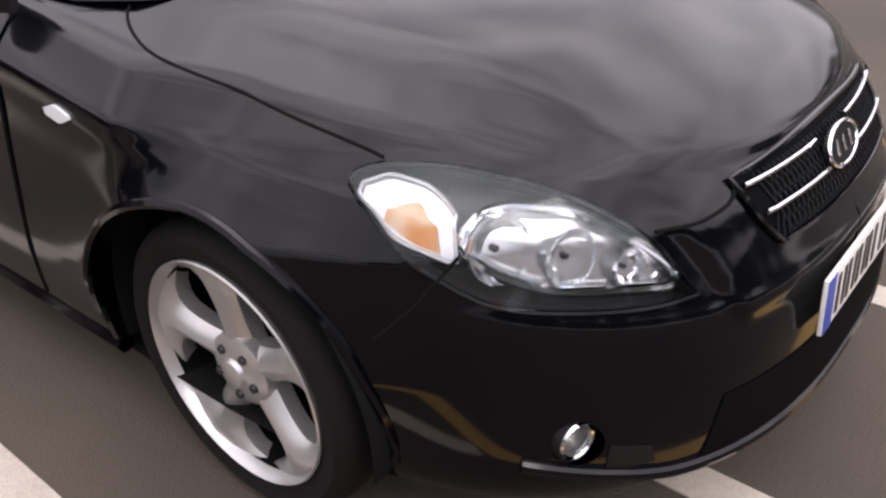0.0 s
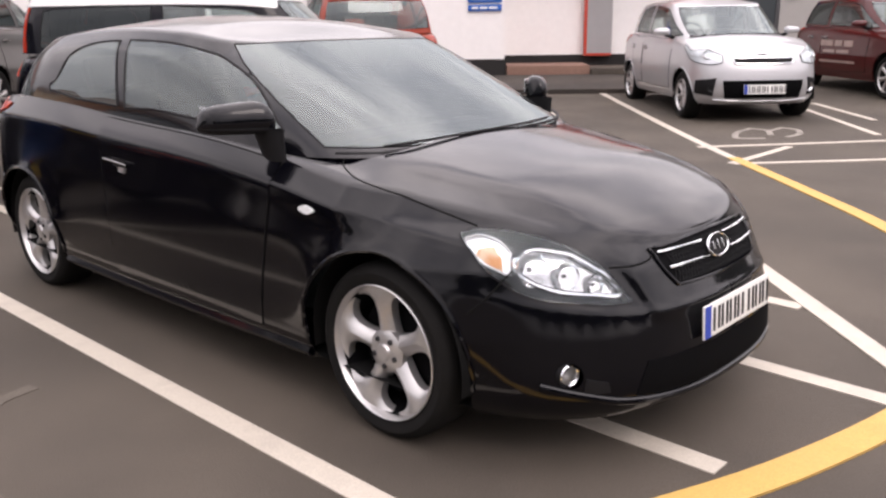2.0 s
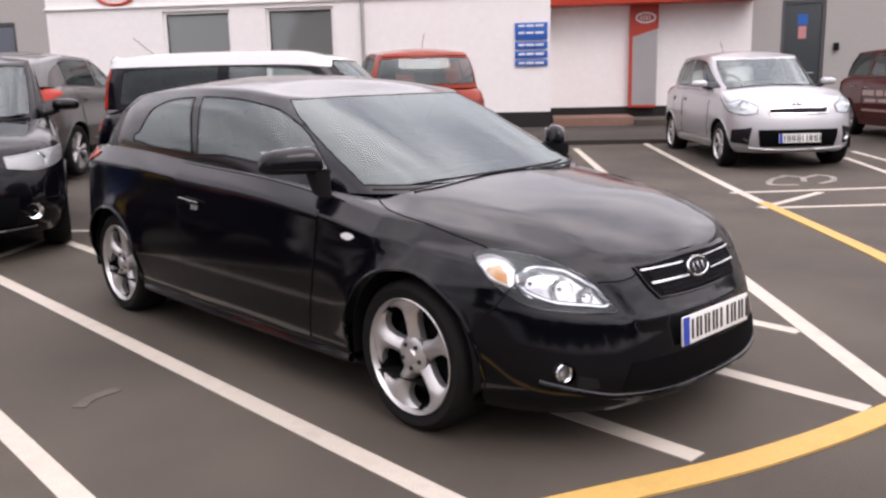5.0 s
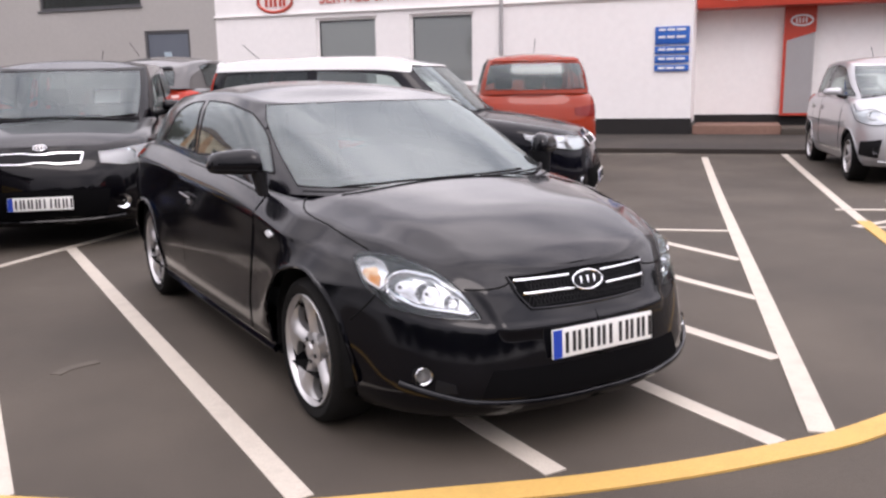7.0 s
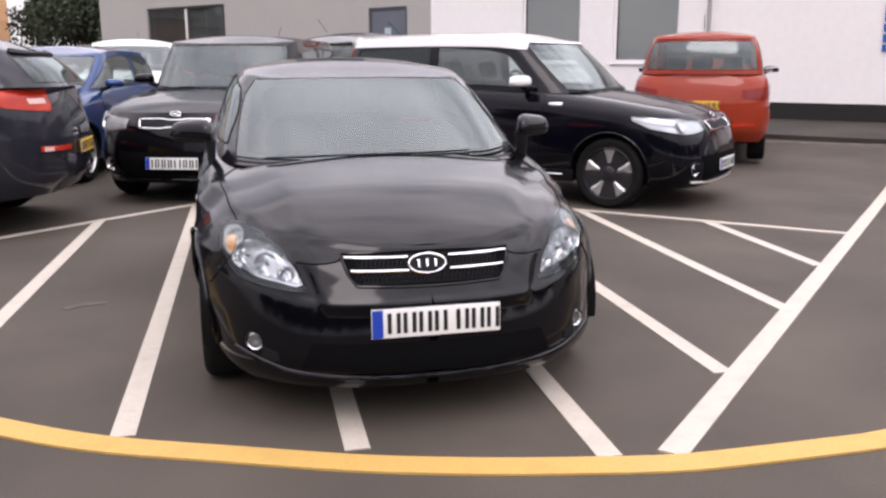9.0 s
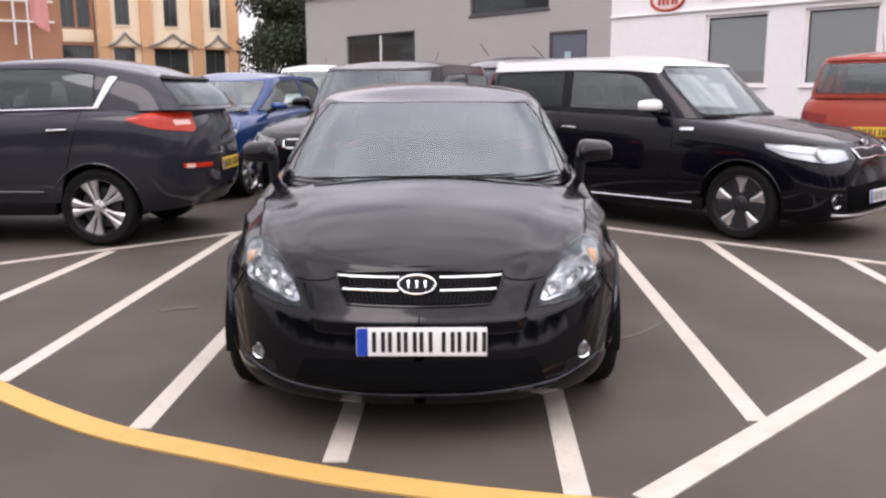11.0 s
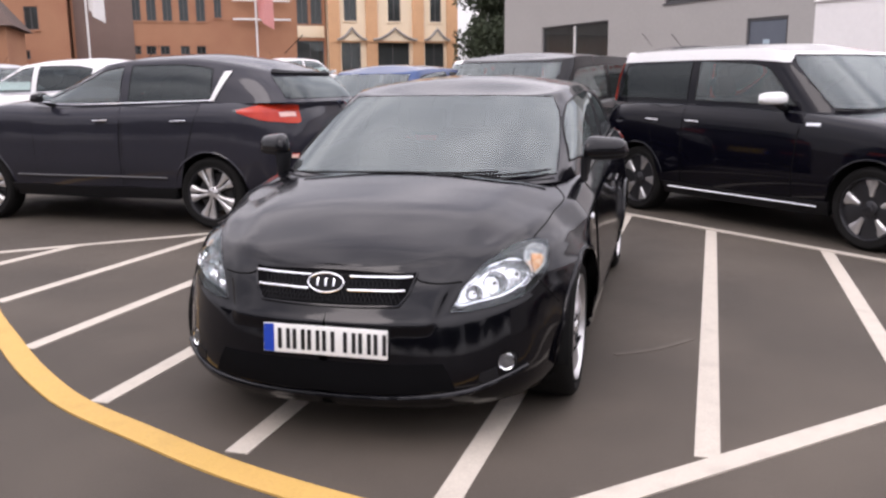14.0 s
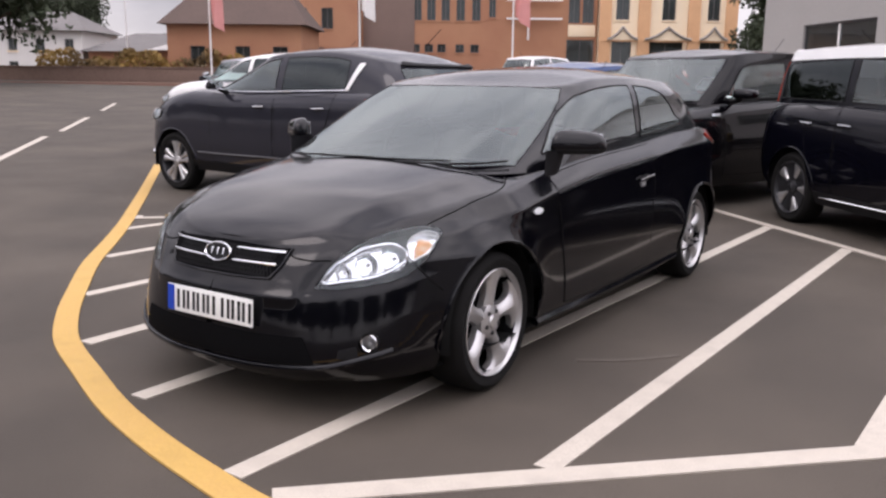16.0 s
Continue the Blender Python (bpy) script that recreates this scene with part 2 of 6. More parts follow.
DARK_TARMAC = material("darker_tarmac", (0.036, 0.030, 0.025), 0.85, vary=0.3, grain=140, patch=0.9, bump=0.003, second=(0.045, 0.037, 0.030))
TARMAC_KERB = material("concrete_kerb", (0.30, 0.28, 0.26), 0.85, vary=0.15, grain=30)
PAVING = material("red_brown_paving", (0.20, 0.115, 0.085), 0.85, vary=0.15, grain=20, patch=1.0)
FLAG_WHITE = material("white_flag_cloth", (0.75, 0.73, 0.71), 0.8, vary=0.06)
FLAG_RED = material("pink_flag_cloth", (0.62, 0.27, 0.25), 0.8, vary=0.08)


# ---- mesh builders ----
class Solid:
    """Gathers vertices and faces of one mesh."""

    def __init__(self):
        self.v, self.f = [], []

    def put(self, verts, faces, m=None):
        n = len(self.v)
        self.v += [tuple((m @ Vector(p)) if m else p) for p in verts]
        self.f += [tuple(n + i for i in q) for q in faces]
        return self

    def box(self, x0, x1, y0, y1, z0, z1, bevel=0.0, m=None):
        bm = bmesh.new()
        bmesh.ops.create_cube(bm, size=1.0)
        for p in bm.verts:
            p.co = Vector((x0 if p.co.x < 0 else x1, y0 if p.co.y < 0 else y1, z0 if p.co.z < 0 else z1))
        if bevel:
            bmesh.ops.bevel(bm, geom=bm.edges[:], offset=bevel, segments=2, affect="EDGES", profile=0.6)
        bm.verts.index_update()
        self.put([p.co[:] for p in bm.verts], [[q.index for q in g.verts] for g in bm.faces], m)
        bm.free()
        return self

    def lathe(self, profile, n=32, m=None, arc=360.0, start=0.0):
        """Turns (radius, along) round the local x axis."""
        full = arc >= 360
        k = n if full else n + 1
        verts, faces = [], []
        for i in range(k):
            a = radians(start + arc * i / n)
            verts += [(h, r * math.cos(a), r * math.sin(a)) for r, h in profile]
        p = len(profile)
        for i in range(n):
            j = (i + 1) % k
            faces += [(i * p + q, i * p + q + 1, j * p + q + 1, j * p + q) for q in range(p - 1)]
        return self.put(verts, faces, m)

    def tube(self, path, r, n=6, closed=False, flat=1.0):
        pts = [Vector(p) for p in path]
        k = len(pts)
        verts, faces = [], []
        up = Vector((0, 0, 1))
        for i, p in enumerate(pts):
            a, b = (pts[(i - 1) % k], pts[(i + 1) % k]) if closed else (pts[max(i - 1, 0)], pts[min(i + 1, k - 1)])
            d = (b - a).normalized() if (b - a).length > 1e-9 else up
            s = d.cross(up)
            s = s.normalized() if s.length > 1e-3 else d.orthogonal().normalized()
            t = s.cross(d)
            verts += [tuple(p + r * (math.cos(2 * math.pi * j / n) * s * flat + math.sin(2 * math.pi * j / n) * t)) for j in range(n)]
        for i in range(k if closed else k - 1):
            q = (i + 1) % k
            faces += [(i * n + j, i * n + (j + 1) % n, q * n + (j + 1) % n, q * n + j) for j in range(n)]
        if not closed:
            faces += [tuple(range(n))[::-1], tuple((k - 1) * n + j for j in range(n))]
        return self.put(verts, faces)

    def grid(self, p):
        """A sheet from an array (rows, columns, 3)."""
        r, c = p.shape[:2]
        faces = [(i * c + j, i * c + j + 1, (i + 1) * c + j + 1, (i + 1) * c + j) for i in range(r - 1) for j in range(c - 1)]
        return self.put([tuple(q) for q in p.reshape(-1, 3)], faces)

    def slab(self, top, under):
        """A closed thin solid between two sheets of one size."""
        r, c = top.shape[:2]
        n = r * c
        faces = []
        for i in range(r - 1):
            for j in range(c - 1):
                a, b, d, e = i * c + j, i * c + j + 1, (i + 1) * c + j + 1, (i + 1) * c + j
                faces += [(a, b, d, e), (n + e, n + d, n + b, n + a)]
        rim = [j for j in range(c)] + [i * c + c - 1 for i in range(1, r)] + [(r - 1) * c + j for j in range(c - 2, -1, -1)] + [i * c for i in range(r - 2, 0, -1)]
        for a, b in zip(rim, rim[1:] + rim[:1]):
            faces.append((a, n + a, n + b, b))
        return self.put([tuple(q) for q in top.reshape(-1, 3)] + [tuple(q) for q in under.reshape(-1, 3)], faces)

    def prism(self, outline, h0, h1, m=None):
        """A plate from an outline (x, y), between two heights."""
        n = len(outline)
        return self.put([(x, y, h0) for x, y in outline] + [(x, y, h1) for x, y in outline],
                        [tuple(range(n))[::-1], tuple(range(n, 2 * n))] + [(i, (i + 1) % n, n + (i + 1) % n, n + i) for i in range(n)], m)


def part(name, solid, mat, parent=None, label="", smooth=35.0):
    me = bpy.data.meshes.new(name)
    me.from_pydata(solid.v, [], solid.f)
    me.validate()
    bm = bmesh.new()
    bm.from_mesh(me)
    if len(bm.faces) < 6000:
        bmesh.ops.recalc_face_normals(bm, faces=bm.faces[:])
    bm.to_mesh(me)
    bm.free()
    if smooth:
        me.shade_smooth()
        me.set_sharp_from_angle(angle=radians(smooth))
    me.materials.append(mat)
    ob = new(name, me)
    if parent:
        ob.parent = parent
    return tagged(ob, label)


def thing(name, label, category, m=None, group="", kind=""):
    ob = new(name)
    ob.empty_display_size = 0.2
    if m:
        ob.matrix_world = m
    return tagged(ob, label, category, group, kind)


def curve(*pairs):
    """A smooth function through (place, value) pairs, level beyond its ends."""
    x, y = np.array([p[0] for p in pairs], float), np.array([p[1] for p in pairs], float)
    d = np.diff(y) / np.diff(x)
    s = np.zeros(len(x))
    for i in range(1, len(x) - 1):
        s[i] = 0 if d[i - 1] * d[i] <= 0 else 2 * d[i - 1] * d[i] / (d[i - 1] + d[i])
    s[0], s[-1] = d[0], d[-1]

    def value(q):
        q = np.clip(np.asarray(q, float), x[0], x[-1])
        i = np.clip(np.searchsorted(x, q) - 1, 0, len(x) - 2)
        h = x[i + 1] - x[i]
        t = (q - x[i]) / h
        return (2 * t**3 - 3 * t**2 + 1) * y[i] + (t**3 - 2 * t**2 + t) * h * s[i] + (3 * t**2 - 2 * t**3) * y[i + 1] + (t**3 - t**2) * h * s[i + 1]
    return value


def rise(x, y):
    """The height of the tarmac: level round the bay, rising gently away from it."""
    r = max(0.0, math.hypot(x, y - 0.5) - 5.5)
    return 0.021 * r * r / (r + 2.5)
# ---- how a car is built ----
class Hull:
    """Half of a car's skin: u runs from the nose (0) along the side to the tail (3), v from below (0) to the shoulder (1) and over the deck to the middle (2)."""

    def __init__(self, w, yn, yt, yf, yr, n, m, zb, zs, crown, crease=0.0, flare=()):
        self.w, self.yn, self.yt, self.yf, self.yr, self.n, self.m = w, yn, yt, yf, yr, n, m
        self.zb, self.zs, self.crown, self.crease, self.flare = zb, zs, crown, crease, flare

    def at(self, u, v):
        u, v = np.broadcast_arrays(np.asarray(u, float), np.asarray(v, float))
        flip = np.where((u < 0) | (u > 3), -1.0, 1.0)
        u = np.where(u > 3, 6 - u, np.abs(u))
        s, k = np.clip(v, 0, 1), np.clip(v - 1, 0, 1)
        w, yf, yr = self.w(s), self.yf(s), self.yr(s)
        a = np.clip(u, 0, 1) * math.pi / 2
        b = np.clip(3 - u, 0, 1) * math.pi / 2
        nose, tail = u <= 1, u >= 2
        x = np.where(nose, w * np.sin(a) ** (2 / self.n), np.where(tail, w * np.sin(b) ** (2 / self.m), w))
        y = np.where(nose, self.yn - (self.yn - yf) * np.abs(np.cos(a)) ** (2 / self.n),
                     np.where(tail, self.yt + (yr - self.yt) * np.abs(np.cos(b)) ** (2 / self.m), self.yn + (self.yt - self.yn) * (u - 1)))
        zb, zs = self.zb(y), self.zs(y)
        z = zb + (zs - zb) * s + self.crown(y) * (1 - (1 - k) ** 2.2)
        if self.crease:
            line = 0.30 + 0.13 * np.clip((y - 0.3) / 2.4, 0, 1)
            x = x - np.where(u > 0.8, self.crease * np.exp(-((s - line) / 0.10) ** 2) , 0)
        for fy, fz in self.flare:
            d = np.hypot(y - fy, z - fz)
            x = x + 0.022 * np.exp(-np.clip(d - 0.345, 0, 1) / 0.085) * np.clip((z - 0.30) / 0.12, 0, 1) * np.clip((0.95 - s) / 0.12, 0, 1)
        return np.stack([x * (1 - k) * flip, y, z], -1)

    def normal(self, u, v):
        e = 2e-3
        a = self.at(u + e, v) - self.at(u - e, v)
        b = self.at(u, v + e) - self.at(u, v - e)
        n = np.cross(a, b)
        n /= np.linalg.norm(n, axis=-1, keepdims=True) + 1e-12
        p = self.at(u, v)
        c = np.stack([p[..., 0] * 0, np.clip(p[..., 1], self.yn, self.yt), p[..., 2] * 0 + 0.45], -1)
        return n * np.where(((p - c) * n).sum(-1, keepdims=True) < 0, -1, 1)

    def lift(self, u, v, off):
        u, v = np.broadcast_arrays(np.asarray(u, float), np.asarray(v, float))
        return self.at(u, v) + off * self.normal(u, v)

    def front(self, x, z):
        y = self.yf(0.5)
        for _ in range(12):
            v = np.clip((z - self.zb(y)) / (self.zs(y) - self.zb(y)), 0, 1)
            q = np.clip(abs(x) / self.w(v), 0, 0.9999) ** (self.n / 2)
            a = np.arcsin(q)
            y = self.yn - (self.yn - self.yf(v)) * np.cos(a) ** (2 / self.n)
        return float(a / (math.pi / 2)) * (1 if x >= 0 else -1), float(v)

    def side(self, y, z):
        v = float(np.clip((z - self.zb(y)) / (self.zs(y) - self.zb(y)), 0, 1))
        if y < self.yn:
            q = np.clip((self.yn - y) / (self.yn - self.yf(v)), 0, 1) ** (self.n / 2)
            return float(np.arccos(q) / (math.pi / 2)), v
        if y > self.yt:
            q = np.clip((y - self.yt) / (self.yr(v) - self.yt), 0, 1) ** (self.m / 2)
            return 3 - float(np.arccos(q) / (math.pi / 2)), v
        return 1 + (y - self.yn) / (self.yt - self.yn), v

    def back(self, x, z):
        y = self.yr(0.5)
        for _ in range(12):
            v = np.clip((z - self.zb(y)) / (self.zs(y) - self.zb(y)), 0, 1)
            a = np.arcsin(np.clip(abs(x) / self.w(v), 0, 0.9999) ** (self.m / 2))
            y = self.yt + (self.yr(v) - self.yt) * np.cos(a) ** (2 / self.m)
        u = 3 - float(a / (math.pi / 2))
        return (u if x >= 0 else 6 - u), float(v)


def step(t):
    t = np.clip(t, 0, 1)
    return t * t * (3 - 2 * t)


class SharpHull(Hull):
    """A hull with a proud grille mask, a bonnet ridge and front wings that lean in over the wheels."""

    def at(self, u, v):
        p = super().at(u, v)
        x, y, z = p[..., 0].copy(), p[..., 1].copy(), p[..., 2].copy()
        u, v = np.broadcast_arrays(np.asarray(u, float), np.asarray(v, float))
        ax, sign = np.abs(x), np.where(x < 0, -1.0, 1.0)
        k = np.clip(v - 1, 0, 1)
        mask = step((0.395 + (z - 0.49) * 0.45 - ax) / (0.034 + 0.06 * step((z - 0.58) / 0.07)) + 0.5) * step((z - 0.44) / 0.05) * step((0.72 - z) / 0.10)
        y = y - 0.012 * mask * np.where(v < 1, 1.0, 1 - step(k / 0.25))
        ridge = 0.62 - 0.20 * np.clip((0.35 - y) / 1.05, 0, 1) ** 2.2
        z = z + 0.018 * step((ridge - ax) / 0.07 + 0.5) * step(k / 0.12) * step((y + 0.74) / 0.16) * step((0.7 - y) / 0.3)
        lean = step((y + 0.60) / 0.25) * step((0.20 - y) / 0.24) * np.clip((z - 0.62) / 0.125, 0, 1) * np.where(v <= 1, 1.0, (1 - k) ** 3)
        chin = step((-0.30 - y) / 0.25) * np.clip((0.52 - z) / 0.22, -0.4, 1) * np.where(v <= 1, 1.0, 0.0)
        x = x - sign * 0.060 * lean + sign * 0.022 * chin
        return np.stack([x, y, z], -1)


def along(points, n, power=1.0):
    """n places spread along a smooth line through points, evenly or drawn to its middle."""
    p = np.array(points, float)
    if len(p) < 3:
        return p[0] + (p[-1] - p[0]) * np.linspace(0, 1, n)[:, None]
    t = np.arange(len(p))
    e = np.linspace(-1, 1, n)
    q = (len(p) - 1) * (0.5 + 0.5 * np.sign(e) * np.abs(e) ** power)
    return np.stack([curve(*zip(t, p[:, i]))(q) for i in range(p.shape[1])], -1)


def uv_sheet(hull, low, high, nu, nv, off, side=1):
    power = hull.n / 2 if low[0][0] < 0 else hull.m / 2 if low[-1][0] > 3 else 1.0
    a, b = along(low, nu, power), along(high, nu, power)
    t = np.linspace(0, 1, nv)[:, None, None]
    uv = a[None] * (1 - t) + b[None] * t
    p = hull.lift(uv[..., 0], uv[..., 1], off)
    return p * np.array([side, 1, 1])


def patch(hull, low, high, nu=16, nv=8, off=0.003, thick=0.006, side=1):
    return Solid().slab(uv_sheet(hull, low, high, nu, nv, off, side), uv_sheet(hull, low, high, nu, nv, off - thick, side))


def rim_loop(low, high, n=24):
    a, b = along(low, n), along(high, n)
    return np.concatenate([a, along([a[-1], b[-1]], 6)[1:], b[::-1][1:], along([b[0], a[0]], 6)[1:-1]])


def line_on(hull, uv, off, r, side=1, closed=False, flat=1.0, n=6):
    p = hull.lift(uv[:, 0], uv[:, 1], off) * np.array([side, 1, 1])
    return Solid().tube([tuple(q) for q in p], r, n, closed, flat)


def inside(poly, u, v):
    hit = np.zeros(u.shape, bool)
    for (a, b), (c, d) in zip(poly, np.roll(poly, -1, 0)):
        cross = (b > v) != (d > v)
        hit ^= cross & (u < (c - a) * (v - b) / (d - b + 1e-12) + a)
    return hit


def spread_u(hull, nu):
    """Places round the car, even in metres."""
    def ease(n, k):
        t = np.linspace(0, 1, n)
        return t**k / (t**k + (1 - t)**k)
    return np.concatenate([ease(nu[0], hull.n / 2), np.linspace(1, 2, nu[1])[1:], 2 + ease(nu[2], hull.m / 2)[1:]])


def skin(hull, nu, nv, drop, snap=None):
    """The whole skin, both sides, without the faces that drop(u, v, p) names."""
    u = spread_u(hull, nu)
    v = np.concatenate([np.linspace(0, 1, nv[0]), np.linspace(1, 2, nv[1])[1:]])
    gu, gv = np.meshgrid(u, v)
    p = hull.at(gu, gv)
    r, c = gu.shape
    cu, cv = (gu[:-1, :-1] + gu[1:, 1:]) / 2, (gv[:-1, :-1] + gv[1:, 1:]) / 2
    cp = (p[:-1, :-1] + p[1:, 1:]) / 2
    gone = drop(cu, cv, cp)
    if snap:
        touch_gone, touch_kept = np.zeros((r, c), bool), np.zeros((r, c), bool)
        for di in (0, 1):
            for dj in (0, 1):
                touch_gone[di:r - 1 + di, dj:c - 1 + dj] |= gone
                touch_kept[di:r - 1 + di, dj:c - 1 + dj] |= ~gone
        for i, j in zip(*np.nonzero(touch_gone & touch_kept)):
            p[i, j] = snap(p[i, j], gv[i, j])
    s = Solid()
    quads = [(i * c + j, i * c + j + 1, (i + 1) * c + j + 1, (i + 1) * c + j) for i in range(r - 1) for j in range(c - 1) if not gone[i, j]]
    s.put([tuple(q) for q in p.reshape(-1, 3)], quads)
    s.put([(-q[0], q[1], q[2]) for q in p.reshape(-1, 3)], [q[::-1] for q in quads])
    return s


def weld(ob):
    bm = bmesh.new()
    bm.from_mesh(ob.data)
    bmesh.ops.remove_doubles(bm, verts=bm.verts[:], dist=2e-4)
    loose = [q for q in bm.verts if not q.link_faces]
    bmesh.ops.delete(bm, geom=loose, context="VERTS")
    bmesh.ops.recalc_face_normals(bm, faces=bm.faces[:])
    bm.to_mesh(ob.data)
    bm.free()
    ob.data.shade_smooth()
    ob.data.set_sharp_from_angle(angle=radians(50))


def wheel(parent, x, y, r, rim, style, turn=0.0):
    """A wheel whose outer face is at x, on the axle at y."""
    side = 1 if x > 0 else -1
    m = Matrix.Translation((x, y, r)) @ Matrix.Rotation(radians(turn), 4, "X") @ Matrix.Diagonal((side, 1, 1, 1))
    wd = 0.205
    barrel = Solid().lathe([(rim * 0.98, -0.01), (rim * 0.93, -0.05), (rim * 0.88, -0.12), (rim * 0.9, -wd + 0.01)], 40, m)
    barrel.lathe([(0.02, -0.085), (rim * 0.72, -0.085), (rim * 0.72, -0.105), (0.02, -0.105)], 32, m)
    # five-spoke barrel near black: the shade between the spokes is in its colour
    hub = part("wheel", barrel, DEEP_BLACK if style == "five" else DARK_ALLOY, parent)
    prof = [(rim * 0.97, -0.012), (rim * 1.04, -0.004), (rim * 1.12, 0.004), (r * 0.90, 0.006), (r * 0.965, -0.008), (r * 0.99, -0.025), (r, -0.05),
            (r, -wd + 0.05), (r * 0.98, -wd + 0.02), (r * 0.9, -wd), (rim * 0.97, -wd + 0.012)]
    part("tyre", Solid().lathe(prof, 56, m), RUBBER, hub)
    face = Solid().lathe([(rim * 0.955, -0.022), (rim * 0.975, -0.006), (rim * 1.0, 0.003), (rim * 1.015, 0.0), (rim * 0.99, -0.02)], 56, m)
    part("rim", face, DARK_ALLOY if style in ("petal", "twin") else ALLOY, hub)

    def spoke(half, lift, mat, count, offset=0.0, r0=0.03, r1=0.965, name="spoke", ridge=0.0):
        t = np.linspace(0, 1, 12)
        rad = rim * (r0 + (r1 - r0) * t)
        c = np.linspace(-1, 1, 7)
        for k in range(count):
            a = radians(360 * k / count + offset)
            hw, up = half(t), lift(t)
            top = np.zeros((12, 7, 3))
            for i in range(12):
                for j in range(7):
                    lat = hw[i] * c[j]
                    b = a + (lat / rad[i] if ridge else 0.0)
                    lat = 0.0 if ridge else lat
                    q = (up[i] - 0.012 * abs(c[j]) ** 3 - ridge * abs(c[j]), rad[i] * math.cos(b) - lat * math.sin(b), rad[i] * math.sin(b) + lat * math.cos(b))
                    top[i, j] = (m @ Vector(q))[:]
            under = top - np.array([side * 0.03, 0, 0])
            part(name, Solid().slab(top, under), mat, hub)

    if style == "five":
        spoke(curve((0, 0.046), (0.15, 0.037), (0.40, 0.032), (0.65, 0.038), (0.82, 0.058), (0.92, 0.090), (1, 0.137)), curve((0, -0.022), (0.5, -0.014), (0.9, -0.008), (1, -0.010)), ALLOY, 5, 83, r0=0.25, ridge=0.013)
    elif style == "petal":
        spoke(curve((0, 0.016), (0.5, 0.030), (0.9, 0.050), (1, 0.050)), curve((0, -0.02), (1, -0.012)), ALLOY, 5, 90, r0=0.40, r1=0.93)
        spoke(curve((0, 0.05), (0.5, 0.07), (1, 0.09)), curve((0, -0.034), (1, -0.03)), DARK_ALLOY, 5, 54, name="dark_spoke")
    elif style == "twin":
        spoke(curve((0, 0.013), (0.5, 0.019), (1, 0.041)), curve((0, -0.02), (1, -0.012)), ALLOY, 5, 79, r0=0.18)
        spoke(curve((0, 0.013), (0.5, 0.019), (1, 0.041)), curve((0, -0.02), (1, -0.012)), ALLOY, 5, 101, r0=0.18)
    else:
        spoke(curve((0, 0.03), (0.5, 0.022), (1, 0.035)), curve((0, -0.02), (1, -0.012)), ALLOY, 7, 90, r0=0.1)
    part("hub_cap", Solid().lathe([(0.0, -0.004), (0.026, -0.006), (0.031, -0.014), (0.058, -0.017), (0.074, -0.026), (0.076, -0.05)] if style == "five" else [(0.0, -0.004), (0.026, -0.006), (0.031, -0.012), (0.052, -0.016), (0.062, -0.024), (0.062, -0.05)], 28, m), DARK_ALLOY if style == "petal" else ALLOY, hub)
    for k in range(5):
        a = radians(72 * k + 54)
        part("wheel_bolt", Solid().lathe([(0.0, -0.010), (0.008, -0.010), (0.0095, -0.014), (0.0095, -0.03)], 10, m @ Matrix.Translation((0, 0.049 * math.cos(a), 0.049 * math.sin(a)))), DARK_ALLOY, hub)
    return hub


def plate(parent, centre, tilt, yellow=False, back=False, width=0.50):
    """A number plate whose face looks to -y, leant back by tilt; its characters are plain bars."""
    m = Matrix.Translation(centre) @ Matrix.Rotation(math.pi if back else 0, 4, "Z") @ Matrix.Rotation(radians(-tilt), 4, "X")
    h, half = 0.108, width / 2
    board = part("number_plate", Solid().box(-half, half, -0.004, 0.004, -h / 2, h / 2, 0.002, m), PLATE_YELLOW if yellow else PLATE_WHITE, parent, "number plate with dark bars for characters")
    part("blue_band", Solid().box(-half + 0.002, -half + 0.042, -0.0056, -0.0036, -h / 2 + 0.002, h / 2 - 0.002, 0, m), PLATE_BLUE, board)
    x = -half + 0.058
    for k in range(7):
        cw = 0.050 * width / 0.5
        for x0 in (x, x + cw - 0.015):
            part("character_bar", Solid().box(x0, x0 + 0.015, -0.0056, -0.0036, -0.038, 0.038, 0, m), PLATE_INK, board, smooth=0)
        x += cw + 0.0105 * width / 0.5 + (0.024 * width / 0.5 if k == 3 else 0)
    return board


def badge(parent, centre, tilt, a=0.066, b=0.034, back=False):
    """An oval maker's badge: a ring and plain strokes."""
    m = Matrix.Translation(centre) @ Matrix.Rotation(math.pi if back else 0, 4, "Z") @ Matrix.Rotation(radians(-tilt), 4, "X")
    n = 40
    ring = [m @ Vector((a * math.cos(2 * math.pi * i / n), -0.006, b * math.sin(2 * math.pi * i / n))) for i in range(n)]
    disc = part("badge", Solid().prism([(a * math.cos(2 * math.pi * i / n), b * math.sin(2 * math.pi * i / n)) for i in range(n)], -0.004, 0.006, m @ Matrix.Rotation(math.pi / 2, 4, "X")), TRIM, parent, "oval badge with a bright ring")
    part("badge_ring", Solid().tube(ring, 0.0040, 8, True), CHROME, disc)
    for x0 in (-0.030, 0.0, 0.030):
        part("badge_stroke", Solid().box(-0.004, 0.004, -0.009, -0.005, -b * 0.42, b * 0.42, 0.001, m @ Matrix.Translation((x0 * a / 0.066, 0, 0))), CHROME, disc)


def wiper(parent, hull, pts, r=0.0055):
    uv = along(pts, 16)
    part("wiper", line_on(hull, uv, 0.015, r, flat=1.4), TRIM, parent)


